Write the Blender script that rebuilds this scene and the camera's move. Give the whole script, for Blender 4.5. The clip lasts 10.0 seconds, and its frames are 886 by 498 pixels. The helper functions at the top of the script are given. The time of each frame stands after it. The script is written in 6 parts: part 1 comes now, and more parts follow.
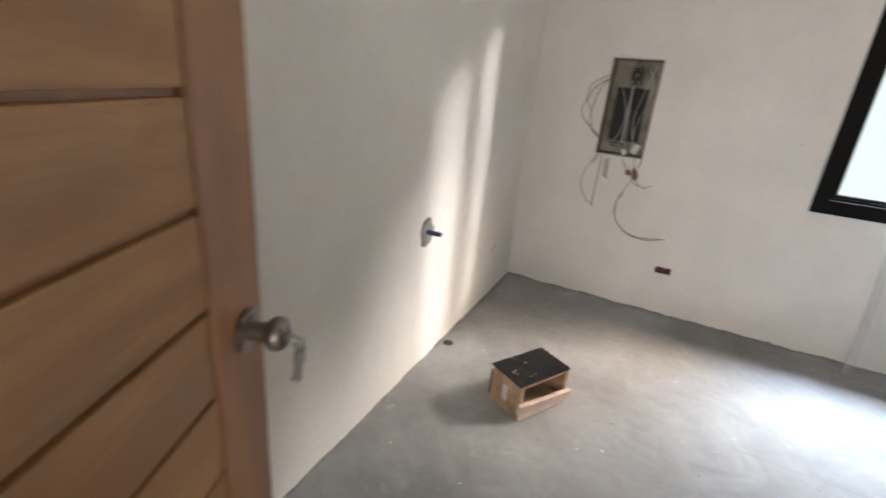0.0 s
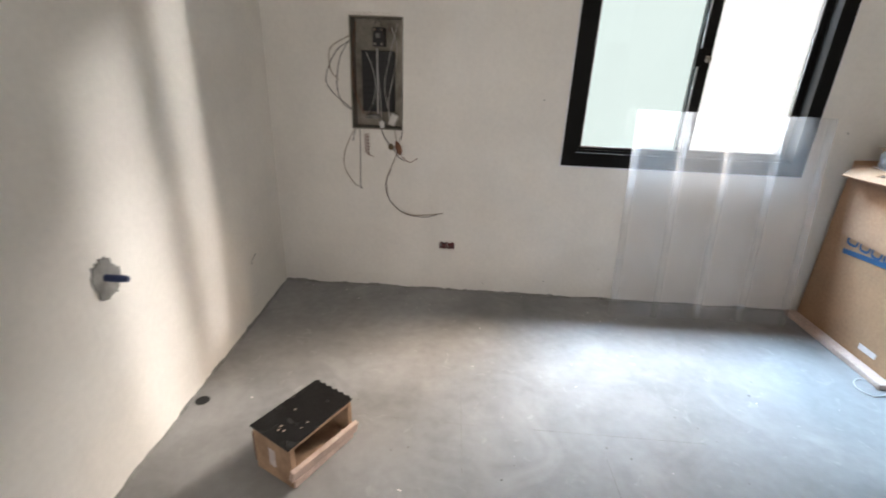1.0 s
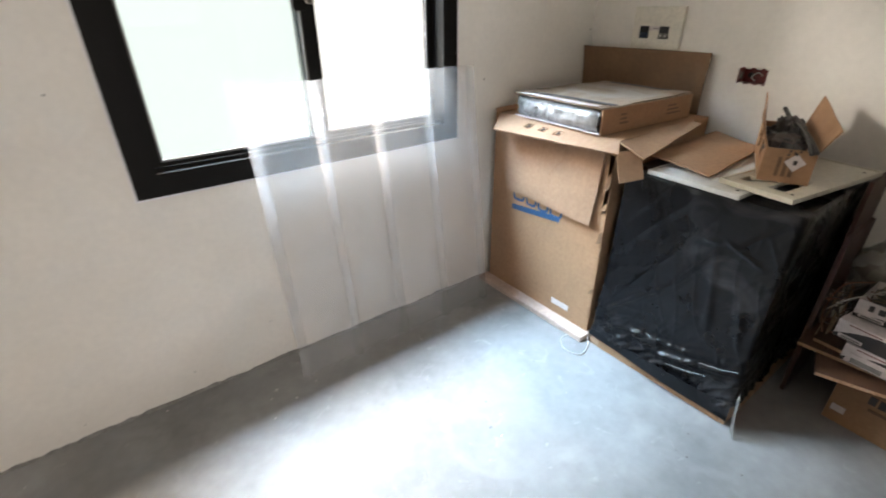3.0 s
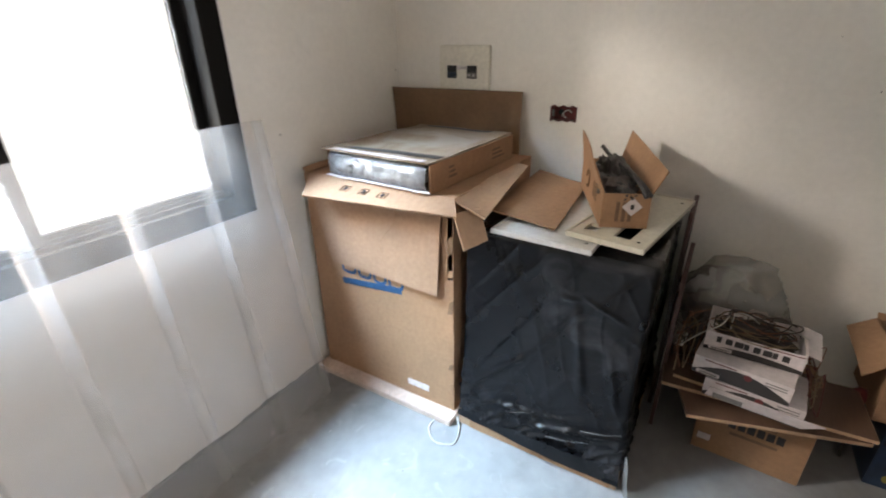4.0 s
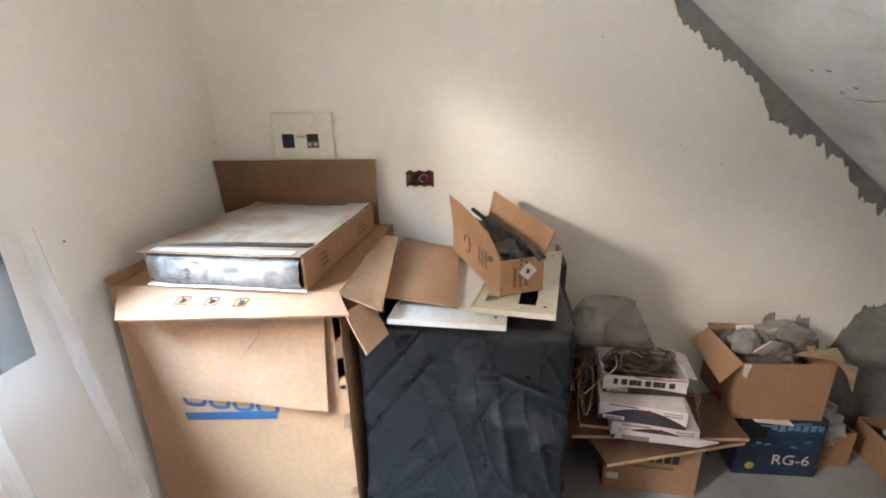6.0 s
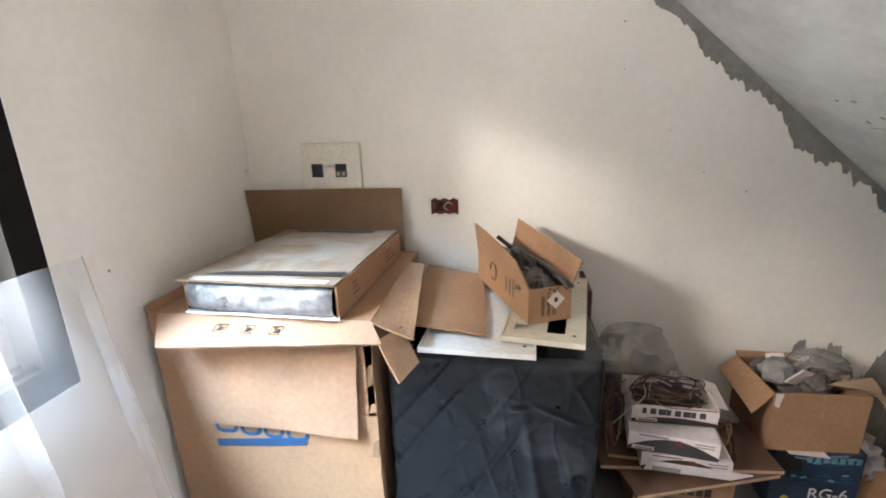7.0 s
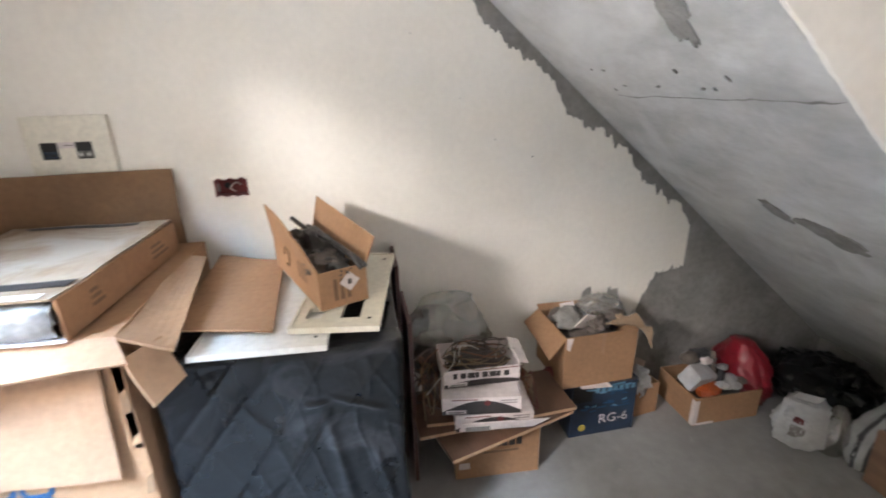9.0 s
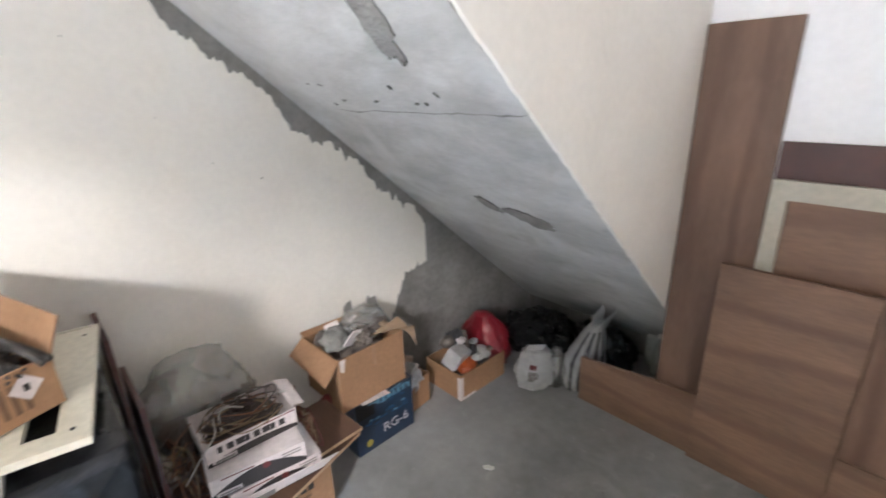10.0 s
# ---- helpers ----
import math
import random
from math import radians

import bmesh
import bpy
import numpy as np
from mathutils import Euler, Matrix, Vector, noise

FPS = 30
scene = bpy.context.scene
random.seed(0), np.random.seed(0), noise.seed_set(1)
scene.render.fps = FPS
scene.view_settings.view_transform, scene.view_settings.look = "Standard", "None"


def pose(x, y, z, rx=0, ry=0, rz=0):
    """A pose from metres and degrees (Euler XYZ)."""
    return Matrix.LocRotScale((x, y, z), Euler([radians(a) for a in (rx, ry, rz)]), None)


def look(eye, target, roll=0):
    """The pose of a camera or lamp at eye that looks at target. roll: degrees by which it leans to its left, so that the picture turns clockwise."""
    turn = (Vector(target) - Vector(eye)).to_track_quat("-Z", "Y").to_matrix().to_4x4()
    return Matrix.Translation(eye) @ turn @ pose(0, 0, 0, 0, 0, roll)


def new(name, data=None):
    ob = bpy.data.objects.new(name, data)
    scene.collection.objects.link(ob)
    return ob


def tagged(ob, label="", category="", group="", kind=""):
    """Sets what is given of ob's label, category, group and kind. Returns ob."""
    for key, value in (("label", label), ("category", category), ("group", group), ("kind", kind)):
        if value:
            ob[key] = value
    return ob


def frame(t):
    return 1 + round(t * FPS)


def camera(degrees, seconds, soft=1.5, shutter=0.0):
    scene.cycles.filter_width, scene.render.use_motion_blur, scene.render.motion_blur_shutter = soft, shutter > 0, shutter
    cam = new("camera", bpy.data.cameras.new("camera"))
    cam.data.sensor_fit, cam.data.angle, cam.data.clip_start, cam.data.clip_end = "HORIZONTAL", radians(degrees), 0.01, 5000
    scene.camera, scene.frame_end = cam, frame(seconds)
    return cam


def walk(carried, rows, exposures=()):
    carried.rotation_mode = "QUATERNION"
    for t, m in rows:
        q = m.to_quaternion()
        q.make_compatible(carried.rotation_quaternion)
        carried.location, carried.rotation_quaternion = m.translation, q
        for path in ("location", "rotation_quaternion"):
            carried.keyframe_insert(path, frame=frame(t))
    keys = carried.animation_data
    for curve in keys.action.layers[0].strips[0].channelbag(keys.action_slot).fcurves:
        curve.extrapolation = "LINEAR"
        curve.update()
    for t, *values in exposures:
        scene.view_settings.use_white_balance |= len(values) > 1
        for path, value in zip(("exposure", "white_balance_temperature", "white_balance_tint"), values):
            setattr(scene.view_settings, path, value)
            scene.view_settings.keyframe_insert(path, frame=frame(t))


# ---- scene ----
cam = camera(88.0, 10.0, soft=1.8, shutter=0.3)
PATH = [
    (0, (0.934, -3.01, 1.298), (0.108, -1.327, 0.603), 5.2),
    (0.5, (0.949, -2.746, 1.299), (0.61, -0.904, 0.599), 4.4),
    (1, (1.086, -2.517, 1.307), (0.999, -0.67, 0.546), 2.4),
    (1.5, (1.199, -2.291, 1.321), (1.354, -0.506, 0.431), 1.2),
    (2, (1.263, -2.01, 1.327), (1.746, -0.309, 0.393), 0.9),
    (2.5, (1.423, -1.835, 1.331), (2.163, -0.228, 0.398), -0.5),
    (3, (1.556, -1.65, 1.335), (2.604, -0.227, 0.399), -0.6),
    (4.5, (1.989, -1.252, 1.358), (3.7, -0.59, 0.561), -1.3),
    (5, (2.018, -1.128, 1.359), (3.822, -0.737, 0.591), -1.2),
    (6.3, (1.99, -1.097, 1.389), (3.878, -0.871, 0.77), -1.5),
    (6.5, (1.98, -1.085, 1.393), (3.874, -0.845, 0.797), -1.6),
    (7, (1.984, -1.066, 1.413), (3.882, -0.776, 0.856), -1.8),
    (7.5, (2.006, -1.095, 1.42), (3.911, -0.869, 0.857), -1.5),
    (8, (2.031, -1.11, 1.416), (3.935, -0.936, 0.831), -1.9),
    (8.5, (2.03, -1.126, 1.383), (3.921, -1.141, 0.73), -1.7),
    (9, (2.082, -1.245, 1.386), (3.936, -1.577, 0.712), -1.4),
    (9.5, (2.142, -1.31, 1.394), (3.865, -2.064, 0.714), -1.6),
    (10, (2.169, -1.281, 1.406), (3.555, -2.557, 0.732), -1.8),
]
walk(cam, [(t, look(eye, target, roll)) for t, eye, target, roll in PATH],
     exposures=[(0, 0.1, 6550, 12.5), (0.5, 0.12, 6600, 12), (1, -0.15, 6650, 12.5), (2, -0.28, 6800, 12), (2.5, -0.08, 6900, 12.5), (3, 0.08, 6900, 12), (4.5, 0.2, 6850, 14), (5, 0.36, 6950, 14), (6.5, 0.78, 6850, 14), (7, 0.72, 6650, 13), (8, 0.7, 6600, 13), (8.5, 0.78, 6800, 15), (9, 0.98, 6450, 14), (9.5, 1.15, 6400, 14), (10, 1.28, 6150, 13)])

# ---- light ----
def sky_world():
    w = bpy.data.worlds.new("daylight")
    scene.world = w
    w.use_nodes = True
    nt = w.node_tree
    sky = nt.nodes.new("ShaderNodeTexSky")
    sky.sky_type, sky.sun_disc = "NISHITA", False
    sky.sun_elevation, sky.sun_rotation = radians(55), radians(20)
    bg = nt.nodes["Background"]
    bg.inputs["Strength"].default_value = 0.1
    nt.links.new(sky.outputs["Color"], bg.inputs["Color"])


def area(name, m, sx, sy, watts, colour):
    d = bpy.data.lights.new(name, "AREA")
    d.shape, d.size, d.size_y, d.energy, d.color = "RECTANGLE", sx, sy, watts, colour
    ob = new(name, d)
    ob.matrix_world = m
    return ob


sky_world()
# open sky above, between the eaves and the house next door: cool to the west, warm to the east
area("window_sky_cool", pose(1.45, 1.22, 3.4), 2.5, 0.95, 1450, (0.52, 0.75, 1.0))
area("window_sky_warm", pose(4.02, 1.22, 3.4), 2.35, 0.95, 950, (1.0, 0.83, 0.68))
# bright gaps low in the north-east and north-west, which reach the side walls below the window head
area("window_sky_east", look((4.95, 2.2, 3.55), (2.2, 0.0, 1.4)), 0.7, 0.5, 420, (1.0, 0.96, 0.93))
area("window_gap_east", look((6.45, 2.05, 2.85), (2.2, 0.0, 1.4)), 0.22, 0.3, 300, (1.0, 0.96, 0.93))
area("window_sky_west", look((-0.75, 1.75, 2.75), (2.2, 0.0, 1.4)), 2.4, 0.5, 75, (1.0, 0.95, 0.90))
area("window_gap_west", look((0.1, 2.55, 3.1), (2.2, 0.0, 1.4)), 0.55, 0.4, 135, (1.0, 0.95, 0.90))
# added fill lamp below the window, as off unseen ground: brightens walls from below
area("window_fill_light", look((2.2, 1.15, 0.30), (2.2, 0.0, 1.35)), 3.0, 1.8, 280, (1.0, 0.95, 0.90))
# daylight of the next room in the doorway
area("doorway_daylight", look((1.1, -4.3, 0.85), (1.1, -3.0, 0.75)), 0.6, 1.1, 32, (1.0, 0.95, 0.91))


# ---- materials ----
def mat(name, colour, rough=0.6, vary=0.12, scale=6.0, fine=60.0, bump=0.15, metal=0.0, tint=None, stretch=None, spec=0.5, fine_vary=0.06, island=0.0):
    """A procedural surface: base colour varied at two scales, with fine relief."""
    m = bpy.data.materials.new(name)
    m.use_nodes = True
    nt = m.node_tree
    N, L = nt.nodes, nt.links
    b = N["Principled BSDF"]
    tc = N.new("ShaderNodeTexCoord")
    mp = N.new("ShaderNodeMapping")
    L.new(tc.outputs["Object"], mp.inputs["Vector"])
    if stretch:
        mp.inputs["Scale"].default_value = stretch
    n1, n2 = N.new("ShaderNodeTexNoise"), N.new("ShaderNodeTexNoise")
    n1.inputs["Scale"].default_value, n1.inputs["Detail"].default_value, n1.inputs["Roughness"].default_value = scale, 5, 0.6
    n2.inputs["Scale"].default_value, n2.inputs["Detail"].default_value = fine, 4
    for n in (n1, n2):
        L.new(mp.outputs["Vector"], n.inputs["Vector"])
    r1 = N.new("ShaderNodeValToRGB")
    dark = tint or tuple(c * (1 - 2.2 * vary) for c in colour)
    light = tuple(min(1, c * (1 + vary)) for c in colour)
    r1.color_ramp.elements[0].position, r1.color_ramp.elements[1].position = 0.3, 0.68
    r1.color_ramp.elements[0].color, r1.color_ramp.elements[1].color = (*dark, 1), (*light, 1)
    L.new(n1.outputs["Fac"], r1.inputs["Fac"])
    mx = N.new("ShaderNodeMixRGB")
    mx.blend_type = "MULTIPLY"
    mx.inputs["Fac"].default_value = 1
    r2 = N.new("ShaderNodeValToRGB")
    r2.color_ramp.elements[0].position, r2.color_ramp.elements[1].position = 0.3, 0.7
    lo = 1 - 2.5 * fine_vary
    r2.color_ramp.elements[0].color, r2.color_ramp.elements[1].color = (lo, lo, lo, 1), (1, 1, 1, 1)
    L.new(n2.outputs["Fac"], r2.inputs["Fac"])
    L.new(r1.outputs["Color"], mx.inputs["Color1"])
    L.new(r2.outputs["Color"], mx.inputs["Color2"])
    out = mx.outputs["Color"]
    if island:
        oi, hs = N.new("ShaderNodeObjectInfo"), N.new("ShaderNodeHueSaturation")
        rng = N.new("ShaderNodeMapRange")
        rng.inputs["To Min"].default_value, rng.inputs["To Max"].default_value = 1 - island, 1 + island
        L.new(oi.outputs["Random"], rng.inputs["Value"])
        L.new(rng.outputs["Result"], hs.inputs["Value"])
        L.new(out, hs.inputs["Color"])
        out = hs.outputs["Color"]
    L.new(out, b.inputs["Base Color"])
    b.inputs["Metallic"].default_value, b.inputs["Specular IOR Level"].default_value = metal, spec
    rr = N.new("ShaderNodeMapRange")
    rr.inputs["To Min"].default_value, rr.inputs["To Max"].default_value = max(0.02, rough - 0.1), min(1, rough + 0.1)
    L.new(n1.outputs["Fac"], rr.inputs["Value"])
    L.new(rr.outputs["Result"], b.inputs["Roughness"])
    if bump:
        add = N.new("ShaderNodeMath")
        add.operation = "ADD"
        L.new(n1.outputs["Fac"], add.inputs[0])
        L.new(n2.outputs["Fac"], add.inputs[1])
        bp = N.new("ShaderNodeBump")
        bp.inputs["Strength"].default_value, bp.inputs["Distance"].default_value = bump, 0.01
        L.new(add.outputs[0], bp.inputs["Height"])
        L.new(bp.outputs["Normal"], b.inputs["Normal"])
    return m


def glass(name, colour, rough, alpha_mix, gloss=0.04):
    """Clear sheet: mostly see-through, with a glossy surface and a little milky scatter."""
    m = bpy.data.materials.new(name)
    m.use_nodes = True
    nt = m.node_tree
    N, L = nt.nodes, nt.links
    for n in list(N):
        if n.type == "BSDF_PRINCIPLED":
            N.remove(n)
    out = N["Material Output"]
    tr, gl, df, tl = N.new("ShaderNodeBsdfTransparent"), N.new("ShaderNodeBsdfGlossy"), N.new("ShaderNodeBsdfDiffuse"), N.new("ShaderNodeBsdfTranslucent")
    tr.inputs["Color"].default_value = (*colour, 1)
    gl.inputs["Roughness"].default_value = rough
    df.inputs["Color"].default_value = tl.inputs["Color"].default_value = (0.85, 0.87, 0.88, 1)
    m1, m2, m3 = N.new("ShaderNodeMixShader"), N.new("ShaderNodeMixShader"), N.new("ShaderNodeMixShader")
    m3.inputs["Fac"].default_value = 0.5
    L.new(df.outputs[0], m3.inputs[1])
    L.new(tl.outputs[0], m3.inputs[2])
    tc, nz, rp = N.new("ShaderNodeTexCoord"), N.new("ShaderNodeTexNoise"), N.new("ShaderNodeMapRange")
    nz.inputs["Scale"].default_value, nz.inputs["Detail"].default_value = 9, 6
    L.new(tc.outputs["Object"], nz.inputs["Vector"])
    rp.inputs["To Min"].default_value, rp.inputs["To Max"].default_value = alpha_mix * 0.5, alpha_mix * 1.5
    L.new(nz.outputs["Fac"], rp.inputs["Value"])
    L.new(rp.outputs["Result"], m1.inputs["Fac"])
    L.new(tr.outputs[0], m1.inputs[1])
    L.new(m3.outputs[0], m1.inputs[2])
    m2.inputs["Fac"].default_value = gloss
    L.new(m1.outputs[0], m2.inputs[1])
    L.new(gl.outputs[0], m2.inputs[2])
    L.new(m2.outputs[0], out.inputs["Surface"])
    return m


PAINT = mat("cream_wall_paint", (0.82, 0.79, 0.735), 0.6, 0.035, 2.2, 45, 0.05, fine_vary=0.02)
PAINT_WHITE = mat("white_wall_paint", (0.84, 0.84, 0.86), 0.6, 0.03, 2.2, 45, 0.08, fine_vary=0.02)
CEIL = mat("ceiling_paint", (0.78, 0.77, 0.75), 0.7, 0.03, 2, 40, 0.05)
FLOOR = mat("cement_floor", (0.30, 0.297, 0.295), 0.55, 0.14, 1.6, 22, 0.06, fine_vary=0.05, spec=0.18)


def smear(m, colour, scale, amount, lo, hi):
    """Broad pale cement smears over a surface."""
    nt = m.node_tree
    N, L = nt.nodes, nt.links
    b = N["Principled BSDF"]
    old = b.inputs["Base Color"].links[0].from_socket
    tc, n, w, r, mx = N.new("ShaderNodeTexCoord"), N.new("ShaderNodeTexNoise"), N.new("ShaderNodeTexNoise"), N.new("ShaderNodeMapRange"), N.new("ShaderNodeMixRGB")
    n.inputs["Scale"].default_value, n.inputs["Detail"].default_value, n.inputs["Distortion"].default_value = scale, 7, 1.2
    L.new(tc.outputs["Object"], n.inputs["Vector"])
    r.inputs["From Min"].default_value, r.inputs["From Max"].default_value, r.inputs["To Max"].default_value = lo, hi, amount
    L.new(n.outputs["Fac"], r.inputs["Value"])
    L.new(r.outputs["Result"], mx.inputs["Fac"])
    L.new(old, mx.inputs["Color1"])
    mx.inputs["Color2"].default_value = (*colour, 1)
    L.new(mx.outputs["Color"], b.inputs["Base Color"])


smear(PAINT, (0.66, 0.63, 0.58), 1.7, 0.35, 0.55, 0.8)
smear(PAINT, (0.60, 0.57, 0.53), 7.0, 0.3, 0.68, 0.78)


def grain(m, dark, scale, direction):
    """Long wavy figure of wood over a board."""
    nt = m.node_tree
    N, L = nt.nodes, nt.links
    b = N["Principled BSDF"]
    old = b.inputs["Base Color"].links[0].from_socket
    tc, mp, w, r, mx = N.new("ShaderNodeTexCoord"), N.new("ShaderNodeMapping"), N.new("ShaderNodeTexWave"), N.new("ShaderNodeMapRange"), N.new("ShaderNodeMixRGB")
    w.wave_type, w.bands_direction = "BANDS", direction
    w.inputs["Scale"].default_value, w.inputs["Distortion"].default_value, w.inputs["Detail"].default_value, w.inputs["Detail Scale"].default_value = scale, 12.0, 4.0, 0.6
    mp.inputs["Scale"].default_value = (0.5, 1, 1.4) if direction == "Z" else (1.4, 1, 0.4)
    L.new(tc.outputs["Object"], mp.inputs["Vector"])
    L.new(mp.outputs["Vector"], w.inputs["Vector"])
    r.inputs["From Min"].default_value, r.inputs["From Max"].default_value, r.inputs["To Max"].default_value = 0.70, 1.0, 0.55
    L.new(w.outputs["Fac"], r.inputs["Value"])
    L.new(r.outputs["Result"], mx.inputs["Fac"])
    L.new(old, mx.inputs["Color1"])
    mx.inputs["Color2"].default_value = (*dark, 1)
    L.new(mx.outputs["Color"], b.inputs["Base Color"])


smear(FLOOR, (0.37, 0.365, 0.36), 3.0, 0.6, 0.54, 0.76)
smear(FLOOR, (0.20, 0.20, 0.205), 1.2, 0.5, 0.52, 0.75)
smear(FLOOR, (0.46, 0.45, 0.43), 11.0, 0.4, 0.64, 0.76)

CONCRETE = mat("raw_concrete", (0.27, 0.263, 0.25), 0.85, 0.14, 4.5, 40, 0.5, fine_vary=0.08)
SOFFIT = mat("soffit_concrete", (0.54, 0.54, 0.53), 0.85, 0.13, 2.6, 30, 0.3, fine_vary=0.04, stretch=(1.0, 1.5, 1.5))
MORTAR = mat("grey_mortar", (0.27, 0.265, 0.25), 0.9, 0.16, 14, 70, 0.6)
FRAME = mat("black_aluminium", (0.007, 0.0065, 0.006), 0.5, 0.10, 8, 90, 0.03, spec=0.12)
WOOD = mat("oiled_wood", (0.43, 0.222, 0.085), 0.45, 0.18, 1.6, 26, 0.10, stretch=(1.0, 5, 6), island=0.14)
WOOD_STILE = mat("oiled_wood_upright", (0.36, 0.175, 0.08), 0.45, 0.16, 2.2, 30, 0.10, stretch=(9, 6, 1.2))
CARD = mat("cardboard", (0.36, 0.205, 0.112), 0.8, 0.07, 5, 60, 0.08, island=0.05)
CARD_FADED = mat("faded_cardboard", (0.37, 0.222, 0.135), 0.8, 0.07, 5, 60, 0.08)
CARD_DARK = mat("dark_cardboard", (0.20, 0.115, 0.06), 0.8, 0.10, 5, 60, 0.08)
CARD_DUSTY = mat("dusty_cardboard", (0.27, 0.20, 0.14), 0.85, 0.12, 5, 60, 0.08, tint=(0.19, 0.12, 0.07))
CRATE_WOOD = mat("raw_crate_wood", (0.47, 0.32, 0.205), 0.75, 0.18, 9, 60, 0.2, tint=(0.25, 0.15, 0.09))
BOARD = mat("brown_laminate", (0.195, 0.112, 0.075), 0.55, 0.2, 1.1, 26, 0.05, stretch=(5, 5, 1.0), fine_vary=0.05)
BOARD_WIDE = mat("brown_laminate_crosswise", (0.28, 0.165, 0.108), 0.55, 0.18, 1.0, 20, 0.05, stretch=(1.2, 6, 6), fine_vary=0.06)
BOARD_RED = mat("dark_red_laminate", (0.085, 0.032, 0.026), 0.45, 0.16, 3, 30, 0.04)
PLY = mat("plywood_brown", (0.135, 0.072, 0.045), 0.6, 0.14, 3, 40, 0.06, stretch=(1, 6, 6))
PLY_EDGE = mat("raw_board_edge", (0.50, 0.33, 0.21), 0.8, 0.12, 20, 90, 0.2)
BEIGE = mat("beige_lacquer", (0.50, 0.46, 0.38), 0.5, 0.06, 4, 50, 0.04)
IVORY_PLATE = mat("ivory_wall_box", (0.78, 0.74, 0.64), 0.35, 0.03, 5, 60, 0.02)
IVORY = mat("ivory_enamel", (0.62, 0.58, 0.47), 0.35, 0.03, 5, 60, 0.02)
WHITE = mat("white_enamel", (0.68, 0.665, 0.63), 0.38, 0.03, 5, 60, 0.02)
PAPER = mat("white_print_card", (0.68, 0.61, 0.60), 0.55, 0.05, 8, 60, 0.03)
PINKISH = mat("pale_wood_tray", (0.60, 0.46, 0.38), 0.8, 0.10, 8, 60, 0.1)
BLACK_PLASTIC = mat("black_plastic_film", (0.006, 0.0065, 0.008), 0.28, 0.25, 5, 26, 0.10, spec=0.26)
# real black parts; also the shade inside holes, openings and the carton's gap
BLACK = mat("black_parts_and_shade", (0.012, 0.012, 0.012), 0.6, 0.2, 10, 60, 0.1)
BLACK_GLOSS = mat("black_gloss_board", (0.012, 0.011, 0.011), 0.25, 0.3, 12, 60, 0.1)
PRINT_BLACK = mat("black_print", (0.035, 0.03, 0.03), 0.6, 0.1, 20, 90, 0)
PRINT_BROWN = mat("brown_print", (0.19, 0.11, 0.062), 0.7, 0.1, 20, 90, 0)
PRINT_GREY = mat("grey_print", (0.20, 0.19, 0.18), 0.7, 0.1, 20, 90, 0)
BLUE = mat("blue_print", (0.014, 0.070, 0.155), 0.6, 0.06, 20, 90, 0)
NAVY = mat("navy_print_card", (0.013, 0.030, 0.064), 0.45, 0.35, 9, 30, 0.05, tint=(0.008, 0.014, 0.03))
SKYBLUE = mat("light_blue_print", (0.11, 0.25, 0.36), 0.5, 0.1, 20, 90, 0)
RED = mat("dark_red_plastic", (0.15, 0.018, 0.018), 0.5, 0.15, 20, 60, 0.1)
RED_BAG = mat("red_bag_film", (0.25, 0.011, 0.024), 0.4, 0.2, 8, 40, 0.2)
ORANGE = mat("orange_pouch", (0.42, 0.085, 0.02), 0.5, 0.15, 10, 50, 0.15)
YELLOW = mat("yellow_print", (0.35, 0.28, 0.05), 0.6, 0.1, 20, 60, 0)
STEEL = mat("galvanised_steel", (0.30, 0.28, 0.235), 0.5, 0.14, 9, 60, 0.08, metal=0.5, tint=(0.12, 0.10, 0.075))
CHROME = mat("brushed_nickel", (0.32, 0.29, 0.26), 0.28, 0.08, 20, 90, 0.02, metal=1.0)
WIRE_WHITE = mat("white_wire", (0.55, 0.53, 0.50), 0.5, 0.06, 20, 60, 0)
WIRE_DARK = mat("dark_wire", (0.06, 0.045, 0.04), 0.5, 0.1, 20, 60, 0)
WIRE_BROWN = mat("copper_brown_wire", (0.24, 0.10, 0.05), 0.5, 0.12, 20, 60, 0)
WIRE_TAN = mat("tan_wire", (0.26, 0.185, 0.11), 0.5, 0.12, 20, 60, 0)
BLUE_PIPE = mat("blue_pipe", (0.03, 0.05, 0.13), 0.45, 0.08, 20, 60, 0)
FOIL = mat("silver_film", (0.30, 0.29, 0.285), 0.30, 0.35, 12, 34, 0.6, metal=0.2)
RAG = mat("grey_rag", (0.15, 0.125, 0.11), 0.85, 0.22, 9, 50, 0.4)
TAN_RAG = mat("tan_rag", (0.34, 0.24, 0.16), 0.9, 0.15, 9, 50, 0.4)
DARK_FOAM = mat("dark_grey_film", (0.055, 0.052, 0.05), 0.45, 0.25, 12, 50, 0.4)
WHITE_FILM = mat("white_bag_film", (0.44, 0.44, 0.45), 0.45, 0.12, 8, 40, 0.35)
GREY_FILM = mat("grey_bag_print", (0.065, 0.066, 0.075), 0.5, 0.1, 10, 40, 0.1)
GLASS_TINT = glass("aqua_tinted_glass", (0.83, 0.915, 0.895), 0.02, 0.002)
GLASS_CLEAR = glass("clear_glass", (0.97, 0.98, 0.97), 0.02, 0.002)
POLY = glass("clear_ribbed_plastic", (0.98, 0.98, 0.985), 0.2, 0.07, 0.02)
POLY_RIB = glass("milky_plastic_rib", (0.98, 0.98, 0.985), 0.2, 0.17, 0.03)
BAG_CLEAR = glass("dusty_clear_bag", (0.84, 0.83, 0.79), 0.22, 0.26, 0.14)


